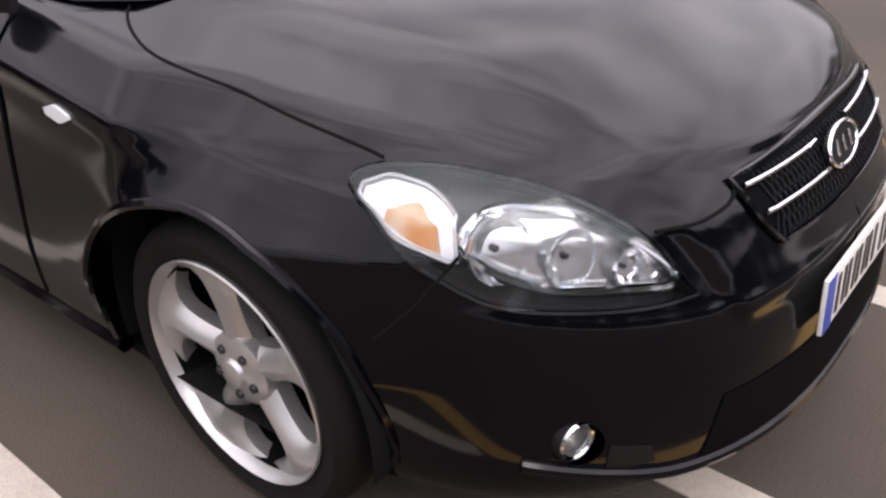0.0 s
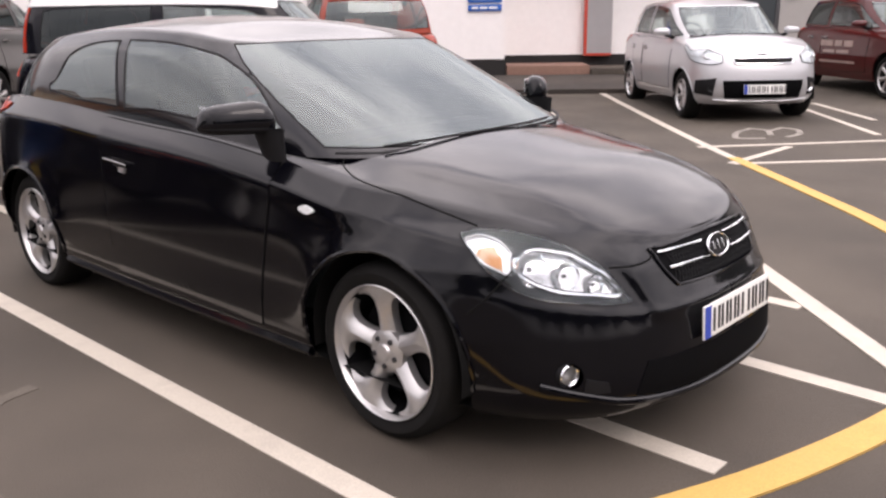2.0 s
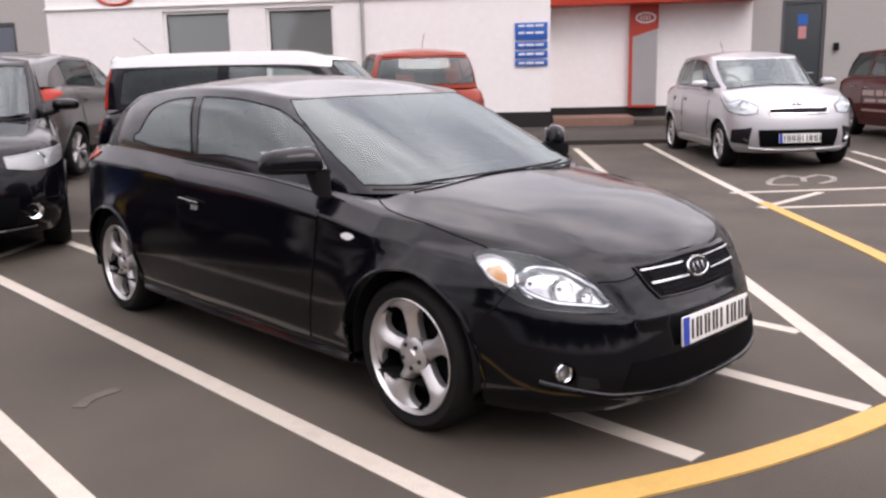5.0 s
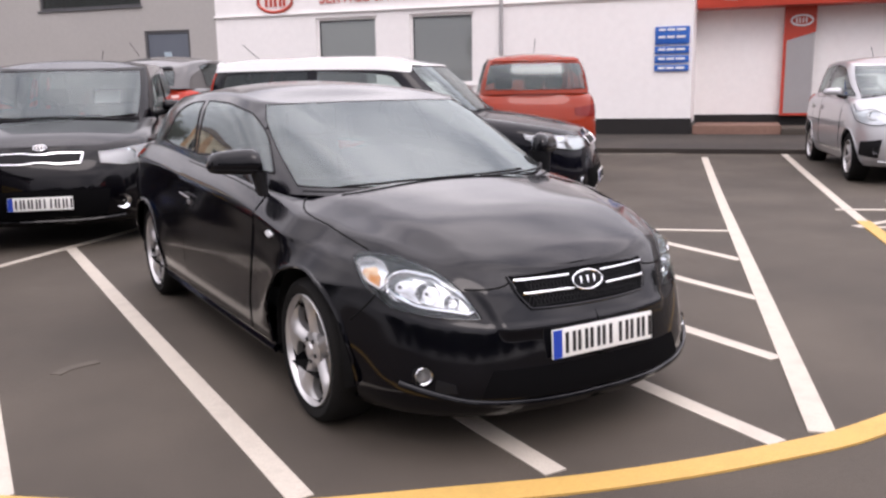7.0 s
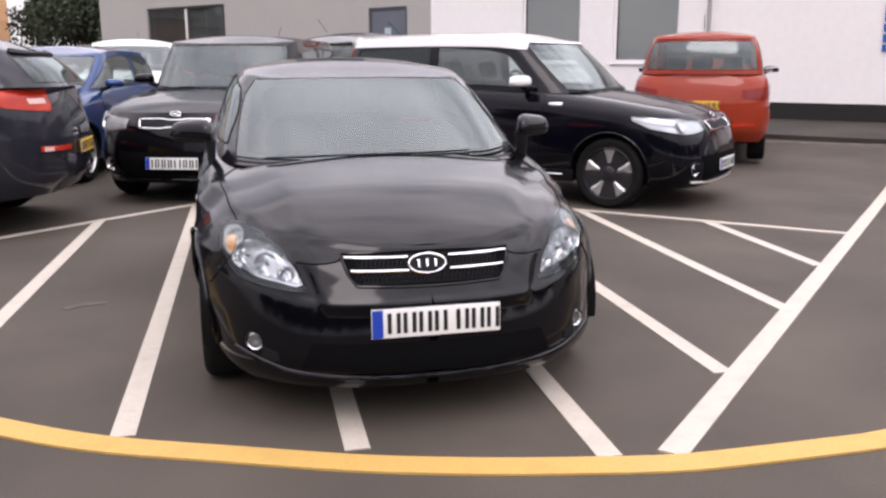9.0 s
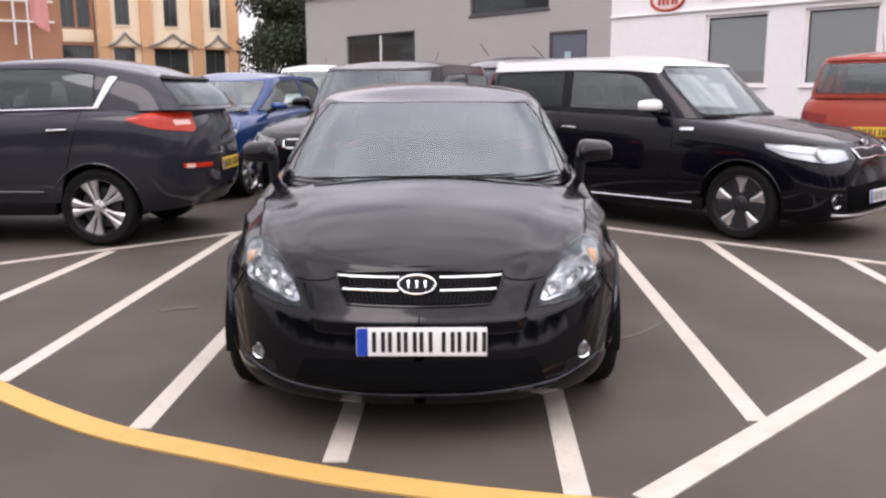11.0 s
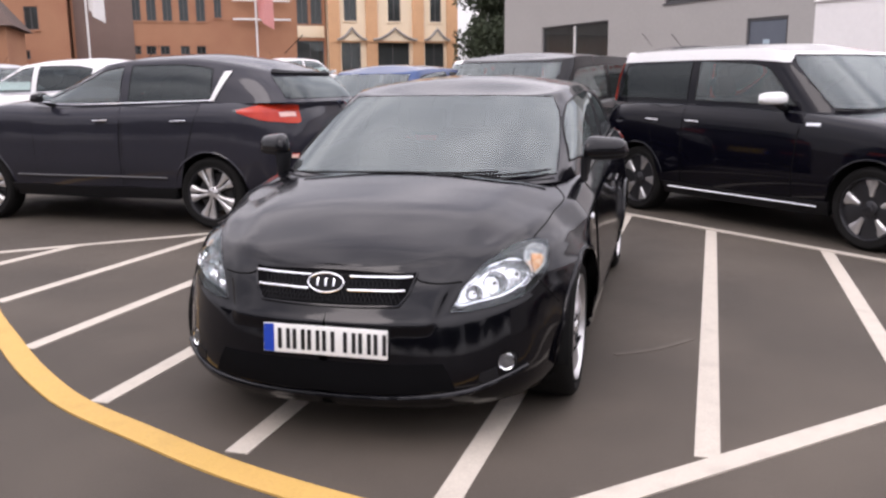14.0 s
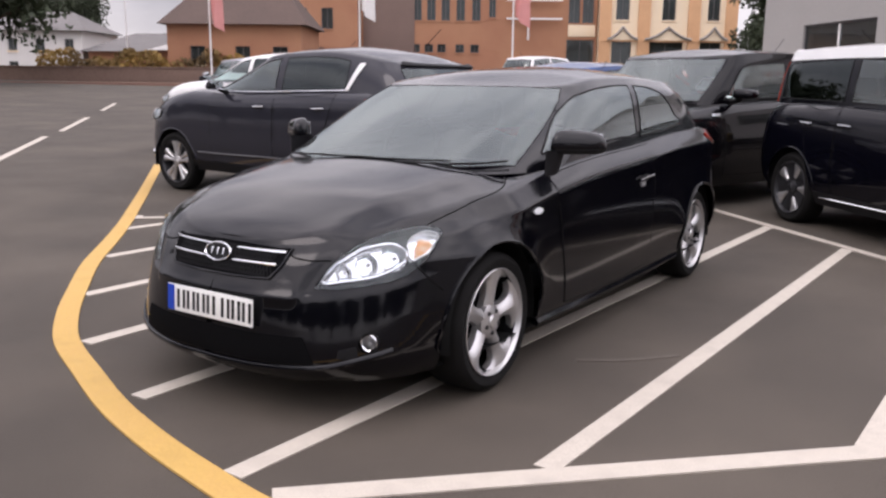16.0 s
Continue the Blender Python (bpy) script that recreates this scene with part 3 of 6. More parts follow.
def mirror(parent, side, base, mat, cap_mat=None, s=1.0, long=0.215):
    """A door mirror on a short arm: base is where the arm leaves the door."""
    bx, by, bz = base
    n, k = 16, 24
    shell = np.zeros((n, k, 3))
    for i in range(n):
        t = i / (n - 1)
        rad = max(0.0, 1 - abs(2 * t - 1) ** 4) ** 0.5
        tall = 1.0 - 0.22 * t
        for j in range(k):
            q = 2 * math.pi * j / k
            c, d = math.cos(q), math.sin(q)
            c, d = math.copysign(abs(c) ** 0.7, c), math.copysign(abs(d) ** 0.7, d)
            cx = bx + s * (0.035 + long * t)
            yy = by + s * (rad * c * (0.085 if c < 0 else 0.035) + 0.03 * t)
            zz = bz + s * (0.055 + rad * d * (0.066 * tall if d > 0 else 0.032))
            shell[i, j] = (side * cx, yy, zz)
    shell = np.concatenate([shell, shell[:, :1]], 1)
    head = part("door_mirror", Solid().grid(shell), cap_mat or mat, parent)
    arm = Solid().tube([(side * (bx - 0.03), by + 0.02, bz - 0.01), (side * (bx + 0.03 * s), by + 0.01, bz + 0.005), (side * (bx + 0.09 * s), by + 0.012, bz + 0.03)], 0.022 * s, 8)
    part("mirror_arm", arm, TRIM, head)
    x0, x1 = sorted((side * (bx + 0.06 * s), side * (bx + (long + 0.01) * s)))
    part("mirror_glass", Solid().box(x0, x1, by + 0.046 * s, by + 0.052 * s, bz + 0.022 * s, bz + 0.100 * s, 0.002), CHROME, head)


def seat(parent, x, y, z, mat):
    s = Solid().box(x - 0.25, x + 0.25, y - 0.25, y + 0.28, z, z + 0.16, 0.05)
    m = Matrix.Translation((x, y + 0.28, z + 0.1)) @ Matrix.Rotation(radians(-18), 4, "X")
    s.box(-0.24, 0.24, -0.06, 0.08, 0, 0.60, 0.05, m)
    s.box(-0.13, 0.13, -0.04, 0.06, 0.64, 0.82, 0.04, m)
    part("seat", s, mat, parent)


def car_shell(root, h, g, paint, axles, arch, wheel_z, panes, glass_mats, cabin, fine=1.0, roof_paint=None, pillar_mat=None, cuts=(), nose=44, rows=34, seal=0.006, band=0.925):
    """Body skin with wheel openings, cabin skin with window openings, panes and their seals, floor and wheel wells."""
    def drop_body(u, v, p):
        gone = np.zeros(u.shape, bool)
        for a in axles:
            gone |= ((p[..., 1] - a) ** 2 + (p[..., 2] - wheel_z) ** 2 < arch**2) & (p[..., 0] > 0.45) & (v < 1)
        for q in cuts:
            gone |= inside(q, u, v) & (u < 1)
        return gone | ((v > 1.16) & (p[..., 1] > cabin[0]) & (p[..., 1] < cabin[1]))

    edges = np.concatenate([h.at(*along(np.concatenate([q, q[:1]]), 900).T) for q in cuts]) if len(cuts) else ()

    def snap(p, v):
        if len(edges) and p[1] < 0.15:
            d = np.abs(edges - p).sum(-1)
            if d.min() < 0.025:
                return edges[int(d.argmin())]
        a = min(axles, key=lambda q: abs(q - p[1]))
        if v > 1 or abs(math.hypot(p[1] - a, p[2] - wheel_z) - arch) > 0.05:
            return p
        d = np.array([p[1] - a, p[2] - wheel_z])
        d *= arch / max(np.hypot(*d), 1e-6)
        z = max(wheel_z + d[1], float(h.zb(a + d[0])))
        u, s = h.side(a + d[0], z)
        return h.at(u, s) * 1.0

    k = lambda c: max(6, int(c * fine))
    body = part("body", skin(h, (k(nose), k(90), k(26)), (k(rows), k(14)), drop_body, snap), paint, root)
    weld(body)
    loops = [rim_loop(lo, hi) for _, lo, hi, _ in panes]

    def drop_cabin(u, v, p):
        gone = np.zeros(u.shape, bool)
        for q in loops:
            gone |= inside(q, u, v)
        return gone

    dense = np.concatenate([g.at(*along(np.concatenate([q, q[:1]]), 500).T) for q in loops])

    def to_rim(p, v):
        d = np.abs(dense - p).sum(-1)
        i = int(d.argmin())
        return p if d[i] > 0.11 else np.array([dense[i][0] if p[0] > 1e-6 else 0.0, dense[i][1], dense[i][2]])

    cabin_ob = part("cabin", skin(g, (k(56), k(60), k(40)), (k(34), k(14)), drop_cabin, to_rim), pillar_mat or paint, root)
    weld(cabin_ob)
    if roof_paint:
        uu = spread_u(g, (k(56), k(60), k(40)))
        edge = np.interp(uu, [0, 0.62, 0.72, 3], [0.965, 0.955, band, band])
        gv = np.concatenate([edge[None] + (1 - edge[None]) * np.linspace(0, 1, 5)[:, None], np.linspace(1, 2, k(14))[1:, None] + 0 * uu[None]])
        top = g.lift(uu[None] + 0 * gv, gv, 0.006)
        for sd in (1, -1):
            part("roof_panel", Solid().grid(top * np.array([sd, 1, 1])), roof_paint, cabin_ob, "white roof panel")
    for name, lo, hi, tone in panes:
        both = lo[0][0] < 0 or lo[-1][0] > 3
        for sd in ((1,) if both else (1, -1)):
            pane = part(name, Solid().grid(uv_sheet(g, lo, hi, 26 if both else 18, 10, 0.001, sd)), SIDE_GLASS if not (tone or both) else glass_mats[tone], root)
            pane.visible_shadow = False
            part("window_seal", line_on(g, rim_loop(lo, hi), 0.0, seal * (0.6 if both else 1.0), sd, True), TRIM, pane)
    uu = np.concatenate([np.linspace(0, 1, 16), np.linspace(1, 2, 24)[1:], np.linspace(2, 3, 16)[1:]])
    rim = h.at(uu, 0 * uu + 0.02)
    floor = np.stack([rim * np.array([1, 1, 1]), rim * np.array([-1, 1, 1])], 1)
    part("underbody", Solid().grid(floor), WELL, root)
    wmax = float(h.w(0.4))
    for a in axles:
        for sd in (1, -1):
            m = Matrix.Translation((0, a, wheel_z)) @ Matrix.Diagonal((sd, 1, 1, 1))
            part("wheel_well", Solid().lathe([(arch + 0.004, wmax - 0.03), (arch + 0.004, wmax - 0.36), (0.05, wmax - 0.36)], 28, m, 200, -10), WELL, root)
            ring = []
            for i in range(33):
                t = radians(-8 + 196 * i / 32)
                yy, zz = a + (arch + 0.004) * math.cos(t), wheel_z + (arch + 0.004) * math.sin(t)
                if zz > h.zb(yy) + 0.015:
                    ring.append(tuple(h.lift(*h.side(yy, zz), 0.002) * np.array([sd, 1, 1])))
            part("arch_lip", Solid().tube(ring, 0.009, 6), paint, body)
    return body, cabin_ob


def fittings(root, dash_y, belt, seats, tone=None):
    part("dashboard", Solid().box(-0.66, 0.66, dash_y, dash_y + 0.42, belt - 0.16, belt - 0.03, 0.05), TRIM, root)
    ring = [(-0.36 + 0.18 * math.cos(t), dash_y + 0.52 + 0.07 * math.sin(t), belt + 0.0 + 0.17 * math.sin(t)) for t in np.linspace(0, 2 * math.pi, 25)[:-1]]
    part("steering_wheel", Solid().tube(ring, 0.014, 6, True), TRIM, root)
    for x, y in seats:
        seat(root, x, y, belt - 0.62, tone or SEAT)
    part("cabin_floor", Solid().box(-0.70, 0.70, dash_y, dash_y + 2.5, belt - 0.68, belt - 0.62, 0.01), SEAT, root)


def reflector(root, centre, aim, r, depth=0.05, name="reflector", mat=None, facets=False):
    """A bright lamp bowl, open along aim, with a bulb."""
    m = Matrix.Translation(centre) @ Vector(aim).to_track_quat("X", "Z").to_matrix().to_4x4()
    bowl = part(name, Solid().lathe([(0.004, -depth), (r * 0.35, -depth * 0.9), (r * 0.6, -depth * 0.72), (r * 0.85, -depth * 0.4), (r, 0.0), (r * 1.02, 0.001), (r * 1.02, -0.006)], 15 if facets else 28, m), mat or CHROME, root, smooth=0 if facets else 35)
    part("bulb", Solid().lathe([(0.0, -depth * 0.3), (r * 0.10, -depth * 0.4), (r * 0.13, -depth * 0.6), (r * 0.13, -depth)], 12, m), LAMP_DARK if facets else ALLOY, bowl)
    return bowl
# ---- the ground ----
def ground_sheet():
    s = Solid()
    xs = np.concatenate([np.linspace(-600, -40, 12), np.linspace(-36, 36, 73), np.linspace(40, 600, 12)])
    p = np.array([[(x, y, rise(x, y)) for x in xs] for y in xs])
    s.grid(p)
    ob = part("ground", s, ASPHALT, None, smooth=80)
    return tagged(ob, "dark grey worn tarmac of a car park", "tarmac", kind="structure")


ground_sheet()


def road_line(points, width, mat, name="white_line", label="worn white painted line on the tarmac", lift=0.004):
    """A painted strip laid 4 mm over the tarmac."""
    p = [Vector((x, y, 0)) for x, y in points]
    dense = []
    for a, b in zip(p, p[1:]):
        n = max(2, int((b - a).length / 0.5))
        dense += [a.lerp(b, i / n) for i in range(n)]
    dense.append(p[-1])
    rows = []
    for i, q in enumerate(dense):
        d = (dense[min(i + 1, len(dense) - 1)] - dense[max(i - 1, 0)]).normalized()
        side = Vector((-d.y, d.x, 0)) * width / 2
        rows.append([(q + k * side)[:2] for k in (1, -1)])
    top = np.array([[(x, y, rise(x, y) + lift) for x, y in r] for r in rows])
    under = top - np.array([0, 0, 0.02])
    return tagged(part(name, Solid().slab(top, under), mat, None, smooth=60), label, "road marking", "car park markings", "structure")


for x0, y0, x1, y1 in ((-1.14, -0.64, -1.19, 4.80), (-0.305, -0.94, -0.31, 5.55), (0.55, -1.19, 0.69, 5.20), (1.375, -0.53, 1.48, 4.42), (2.25, 0.30, 2.34, 3.67), (3.10, 1.18, 3.20, 2.88), (-2.01, -0.09, -1.97, 4.08),
                       (-2.90, 0.66, -2.81, 3.15), (-3.81, 1.44, -3.72, 2.40), (-4.33, 1.92, -4.29, 1.98)):
    road_line([(x0, y0), (x1, y1)], 0.092, WHITE_LINE)
road_line([(0.77, -1.22), (8.95, 6.97)], 0.104, WHITE_LINE, lift=0.0065)
road_line([(-4.30, 1.82), (-0.30, 5.72)], 0.08, WHITE_LINE, lift=0.0055)
road_line([(4.02, 2.10), (-0.10, 5.90)], 0.08, WHITE_LINE, lift=0.0075)
EDGE = [(-7.9, 4.88), (-5.94, 3.22), (-4.76, 2.22), (-4.10, 1.66), (-3.42, 1.05), (-2.75, 0.43), (-2.25, 0.03), (-1.70, -0.39), (-1.22, -0.69), (-0.76, -0.88), (-0.20, -1.09), (0.38, -1.23),
        (0.89, -1.30), (1.54, -1.29), (2.10, -1.11), (2.75, -0.76), (3.42, -0.23), (4.29, 0.60), (5.45, 1.74)]
road_line([tuple(q) for q in along(EDGE, 80)], 0.12, YELLOW_LINE, "yellow_line", "worn yellow painted line curving round the bay", 0.009)
road_line([(5.45, 1.74), (10.5, 6.65)], 0.10, WHITE_LINE)
# the bay of the silver car, with its worn wheelchair mark
for q in ([(5.90, 2.35), (7.60, 0.85)], [(5.12, 1.58), (6.30, 0.50)], [(5.12, 1.60), (6.50, 1.60)], [(9.85, 2.72), (7.9, 1.15)], [(10.7, 2.95), (9.2, 1.6)]):
    road_line(q, 0.085, WHITE_LINE, lift=0.0062)
for q in ([(6.93, 2.05), (6.78, 2.30), (7.26, 2.52), (7.62, 2.54), (7.58, 2.33), (7.24, 2.12)], [(7.56, 2.27), (7.90, 2.25), (7.82, 2.05), (7.44, 1.88), (7.18, 1.90)]):
    road_line([tuple(p) for p in along(q, 24)], 0.070, FAINT_LINE, "bay_mark", "worn white wheelchair mark on the tarmac")
road_line([(6.3, 9.75), (11.6, 6.1)], 0.05, FAINT_LINE, lift=0.0052)
# lane dashes beyond the bays
for q in ([(-9.8, 3.45), (-13.2, 6.25)], [(-14.2, 7.2), (-17.6, 10.0)], [(-20.1, 12.1), (-23.4, 14.8)]):
    road_line(q, 0.12, WHITE_LINE, lift=0.006)
# old scuffs on the tarmac
for q, w in (([(-1.70, 1.19), (-1.62, 1.26), (-1.49, 1.29)], 0.06), ([(0.95, 0.58), (1.12, 0.70), (1.32, 0.94)], 0.03)):
    road_line([tuple(p) for p in along(q, 9)], w, SCUFF, "scuff", "pale scuff on the worn tarmac", 0.0045)

# ---- the showroom ----
WALL_TURN = -49.5
CORNER = Vector((3.77, 17.36, 0))
BASE = 0.22


def on_wall(back=0.0):
    """Local frame on the showroom's front: x along it from the white part's corner, y into it, z up from its foot."""
    return Matrix.Translation(CORNER + Vector((0, 0, BASE))) @ Matrix.Rotation(radians(WALL_TURN), 4, "Z") @ Matrix.Translation((0, back, 0))


def wall_with_holes(s, x0, x1, z0, z1, thick, holes, m):
    """One solid wall with openings (x0, x1, z0, z1) right through it."""
    xs = sorted({x0, x1, *[q for h in holes for q in h[:2]]})
    zs = sorted({z0, z1, *[q for h in holes for q in h[2:]]})
    nx, nz = len(xs) - 1, len(zs) - 1

    def full(i, k):
        if not (0 <= i < nx and 0 <= k < nz):
            return False
        x, z = (xs[i] + xs[i + 1]) / 2, (zs[k] + zs[k + 1]) / 2
        return not any(h[0] < x < h[1] and h[2] < z < h[3] for h in holes)

    def at(i, k, back):
        return (i * (nz + 1) + k) * 2 + back
    verts = [(x, thick * back, z) for x in xs for z in zs for back in (0, 1)]
    faces = []
    for i in range(nx):
        for k in range(nz):
            if not full(i, k):
                continue
            a, b, c, d = (i, k), (i + 1, k), (i + 1, k + 1), (i, k + 1)
            faces += [tuple(at(*q, 0) for q in (a, b, c, d)), tuple(at(*q, 1) for q in (d, c, b, a))]
            for (p, q), (di, dk) in (((a, b), (0, -1)), ((b, c), (1, 0)), ((c, d), (0, 1)), ((d, a), (-1, 0))):
                if not full(i + di, k + dk):
                    faces.append((at(*q, 0), at(*p, 0), at(*p, 1), at(*q, 1)))
    return s.put(verts, faces, m)


def window(m, x0, x1, z0, z1, bars=(), label="dark window in a grey metal surround", glazing=None, frame_mat=None, counter=0.0):
    w = thing("window_1", label, "window", m @ Matrix.Translation((x0, 0.06, z0)), "showroom windows", "structure")
    wd, ht, t = x1 - x0, z1 - z0, 0.06
    f = Solid().box(0, wd, 0, 0.06, 0, t).box(0, wd, 0, 0.06, ht - t, ht).box(0, t, 0, 0.06, t, ht - t).box(wd - t, wd, 0, 0.06, t, ht - t)
    part("window_frame", f, frame_mat or FRAME_GREY, w, smooth=0)
    if frame_mat:
        part("window_seal", Solid().box(t, t + 0.022, 0.012, 0.028, t, ht - t).box(t + 0.022, wd - t, 0.012, 0.028, ht - t - 0.03, ht - t), TRIM, w, smooth=0)
    if counter:
        part("counter", Solid().box(-0.2, wd + 0.2, 0.30, 0.72, -0.4, counter, 0.01), STEEL, w)
    for b in bars:
        part("mullion", Solid().box(b - x0 - 0.03, b - x0 + 0.03, -0.01, 0.05, t, ht - t, 0.004), WHITE_WALL, w)
    part("pane", Solid().put([(t, 0.03, t), (wd - t, 0.03, t), (wd - t, 0.03, ht - t), (t, 0.03, ht - t)], [(0, 1, 2, 3)]), glazing or PANE_GLASS, w)
    part("sill", Solid().box(-0.04, wd + 0.04, -0.10, 0.0, -0.04, 0.0, 0.006), frame_mat or FRAME_GREY, w)
    part("room_behind", Solid().box(-0.3, wd + 0.3, 1.2, 1.25, -0.5, ht + 0.4).box(-0.3, wd + 0.3, 0.3, 1.2, -0.5, -0.45).box(-0.34, -0.3, 0.3, 1.2, -0.5, ht + 0.4).box(wd + 0.3, wd + 0.34, 0.3, 1.2, -0.5, ht + 0.4).box(-0.34, wd + 0.34, 0.3, 1.25, ht + 0.4, ht + 0.45), ROOM_DARK, w)
    return w


M_WALL = on_wall()
white = wall_with_holes(Solid(), 0.0, 10.85, 0.40, 4.4, 0.3, [(2.63, 4.12, 1.15, 2.66), (4.90, 6.36, 1.15, 2.66)], M_WALL)
tagged(part("wall_1", white, WHITE_WALL, None, smooth=0), "white clad front wall of the showroom", "wall", kind="structure")
tagged(part("plinth", Solid().box(0, 10.86, -0.02, 0.28, -0.4, 0.40, 0, M_WALL), PLINTH, None, smooth=0), "dark plinth along the foot of the white wall", "plinth", kind="structure")
window(M_WALL, 2.63, 4.12, 1.15, 2.66, label="grey window in a white metal surround", frame_mat=WHITE_WALL, counter=0.62)
window(M_WALL, 4.90, 6.36, 1.15, 2.66, label="grey window in a white metal surround", frame_mat=WHITE_WALL, counter=0.30)
tagged(part("trim", Solid().box(-0.02, 10.87, -0.05, 0.0, 2.76, 2.80, 0.006, M_WALL), WHITE_WALL, None), "white ledge under the sign band", "ledge", kind="structure")
tagged(part("drainpipe", Solid().tube([tuple(M_WALL @ Vector((6.98, -0.05, z))) for z in (0.0, 2.7, 4.4)], 0.04, 10), STEEL), "grey drainpipe on the white wall", "drainpipe")

# the sign band: an oval mark and plain bars in red
band = thing("sign_band", "white sign band with a red oval mark and red lettering bars", "sign", M_WALL @ Matrix.Translation((0, -0.012, 3.08)))
n = 36
ring = [(1.62 + 0.44 * math.cos(2 * math.pi * i / n), -0.01, 0.24 * math.sin(2 * math.pi * i / n)) for i in range(n)]
part("oval_mark", Solid().tube(ring, 0.035, 6, True), RED_SIGN, band)
for x in (1.40, 1.52, 1.63, 1.76, 1.86):
    part("mark_stroke", Solid().box(x - 0.03, x + 0.03, -0.02, 0.0, -0.12, 0.12), RED_SIGN, band)


def words(text, size, mat, parent, at, name="lettering", depth=0.006):
    """Raised lettering that reads along local x, on a face that looks to -y."""
    cu = bpy.data.curves.new(name, "FONT")
    cu.body, cu.size, cu.extrude = text, size, depth
    tmp = new(name, cu)
    me = bpy.data.meshes.new_from_object(tmp.evaluated_get(bpy.context.evaluated_depsgraph_get()))
    bpy.data.objects.remove(tmp)
    me.materials.append(mat)
    ob = new(name, me)
    ob.parent = parent
    ob.matrix_basis = Matrix.Translation(at) @ Matrix.Rotation(math.pi / 2, 4, "X")
    return ob


words("SERVICE & PARTS", 0.34, RED_SIGN, band, (2.75, -0.012, -0.10))

# blue board of four panels near the corner
board = thing("service_board", "four blue panels with white text bars on the white wall", "sign", M_WALL @ Matrix.Translation((10.13, -0.02, 1.33)))
for z0, z1 in ((0.52, 0.86), (0.34, 0.48), (0.16, 0.30), (0.0, 0.12)):
    panel = part("blue_panel", Solid().box(0, 0.66, -0.02, 0.0, z0, z1, 0.006), BLUE_SIGN, board)
    rows = 2 if z1 - z0 > 0.2 else 1
    for r in range(rows):
        zz = z1 - 0.06 - r * 0.14
        for a, b in ((0.07, 0.20), (0.23, 0.38), (0.41, 0.58)):
            part("text_bar", Solid().box(a, b, -0.026, -0.019, zz - 0.022, zz + 0.022), PAPER, panel, smooth=0)

# set-back entrance part with its red surround
M_BACK = on_wall(1.4)
back = wall_with_holes(Solid(), 10.85, 15.12, 0.42, 2.565, 0.3, [], M_BACK)
back.box(10.86, 15.12, -0.3, 0.3, 2.96, 4.4, 0, M_BACK).box(10.55, 10.85, 0.3, 1.4, 0.3, 4.4, 0, M_WALL)
tagged(part("wall_2", back, WHITE_WALL, None, smooth=0), "white clad wall set back beside the entrance", "wall", kind="structure")
tagged(part("plinth", Solid().box(10.87, 15.12, -0.02, 0.28, -0.4, 0.42, 0, M_BACK), PLINTH, None, smooth=0), "dark plinth along the set-back wall", "plinth", kind="structure")
tagged(part("fascia", Solid().box(10.86, 15.12, -0.6, 0.3, 2.57, 2.95, 0.01, M_BACK), RED_SIGN, None), "red fascia over the entrance", "fascia", kind="structure")
fascia_sign = thing("fascia_sign", "white oval mark and white lettering on the red fascia", "sign", M_BACK @ Matrix.Translation((0, -0.605, 2.86)))
part("oval_mark", Solid().tube([(11.58 + 0.40 * math.cos(2 * math.pi * i / 36), -0.005, 0.0 + 0.14 * math.sin(2 * math.pi * i / 36)) for i in range(36)], 0.016, 6, True), PAPER, fascia_sign)
words("SERVICE", 0.30, PAPER, fascia_sign, (12.52, -0.004, -0.14))
strip = Solid()
rows = np.array([[(x, y, z) for x in np.linspace(-3.0, 15.1, 20)] for y, z in ((-2.15, -0.30), (-2.15, -0.045), (-2.05, -0.03), (-1.0, 0.03), (-0.03, 0.085), (1.35, 0.085), (1.35, -0.3))])
rows = np.array([[tuple(M_WALL @ Vector(p)) for p in r] for r in rows])
tagged(part("pavement", strip.grid(rows), DARK_TARMAC, None, smooth=30), "dark tarmac strip along the foot of the showroom", "pavement", kind="structure")
totem = thing("entrance_pillar", "red and grey pillar panel with an oval mark by the entrance", "sign", M_BACK @ Matrix.Translation((12.55, -0.16, 0)))
part("red_panel", Solid().prism([(0, 2.0), (0, 0.40), (0.06, 0.40), (0.06, 1.90), (0.60, 2.06), (0.60, 2.565), (0, 2.565)], 0, 0.14, Matrix.Rotation(math.pi / 2, 4, "X") @ Matrix.Translation((0, 0, -0.14))), RED_SIGN, totem, smooth=0)
part("foot_strip", Solid().box(0.062, 0.58, 0.0, 0.13, 0.40, 0.448), RED_SIGN, totem, smooth=0)
part("steel_panel", Solid().prism([(0.06, 0.45), (0.58, 0.45), (0.58, 2.05), (0.06, 1.90)], 0, 0.12, Matrix.Rotation(math.pi / 2, 4, "X") @ Matrix.Translation((0, 0, -0.13))), STEEL, totem, smooth=0)
part("oval_mark", Solid().tube([(0.33 + 0.20 * math.cos(2 * math.pi * i / n), -0.005, 2.29 + 0.10 * math.sin(2 * math.pi * i / n)) for i in range(n)], 0.022, 6, True), PAPER, totem)
for x in (0.23, 0.29, 0.35, 0.41):
    part("mark_stroke", Solid().box(x - 0.014, x + 0.014, -0.012, 0.0, 2.24, 2.34), PAPER, totem, smooth=0)
tagged(part("pavement", Solid().box(10.9, 12.55, -1.4, -0.05, -0.3, 0.26, 0.02, M_BACK), PAVING, None), "red-brown paved step by the entrance", "paving", kind="structure")
tagged(part("ramp", Solid().box(12.56, 15.1, -1.5, -0.05, -0.3, 0.20, 0.02, M_BACK), ASPHALT, None), "raised tarmac before the entrance", "tarmac", kind="structure")

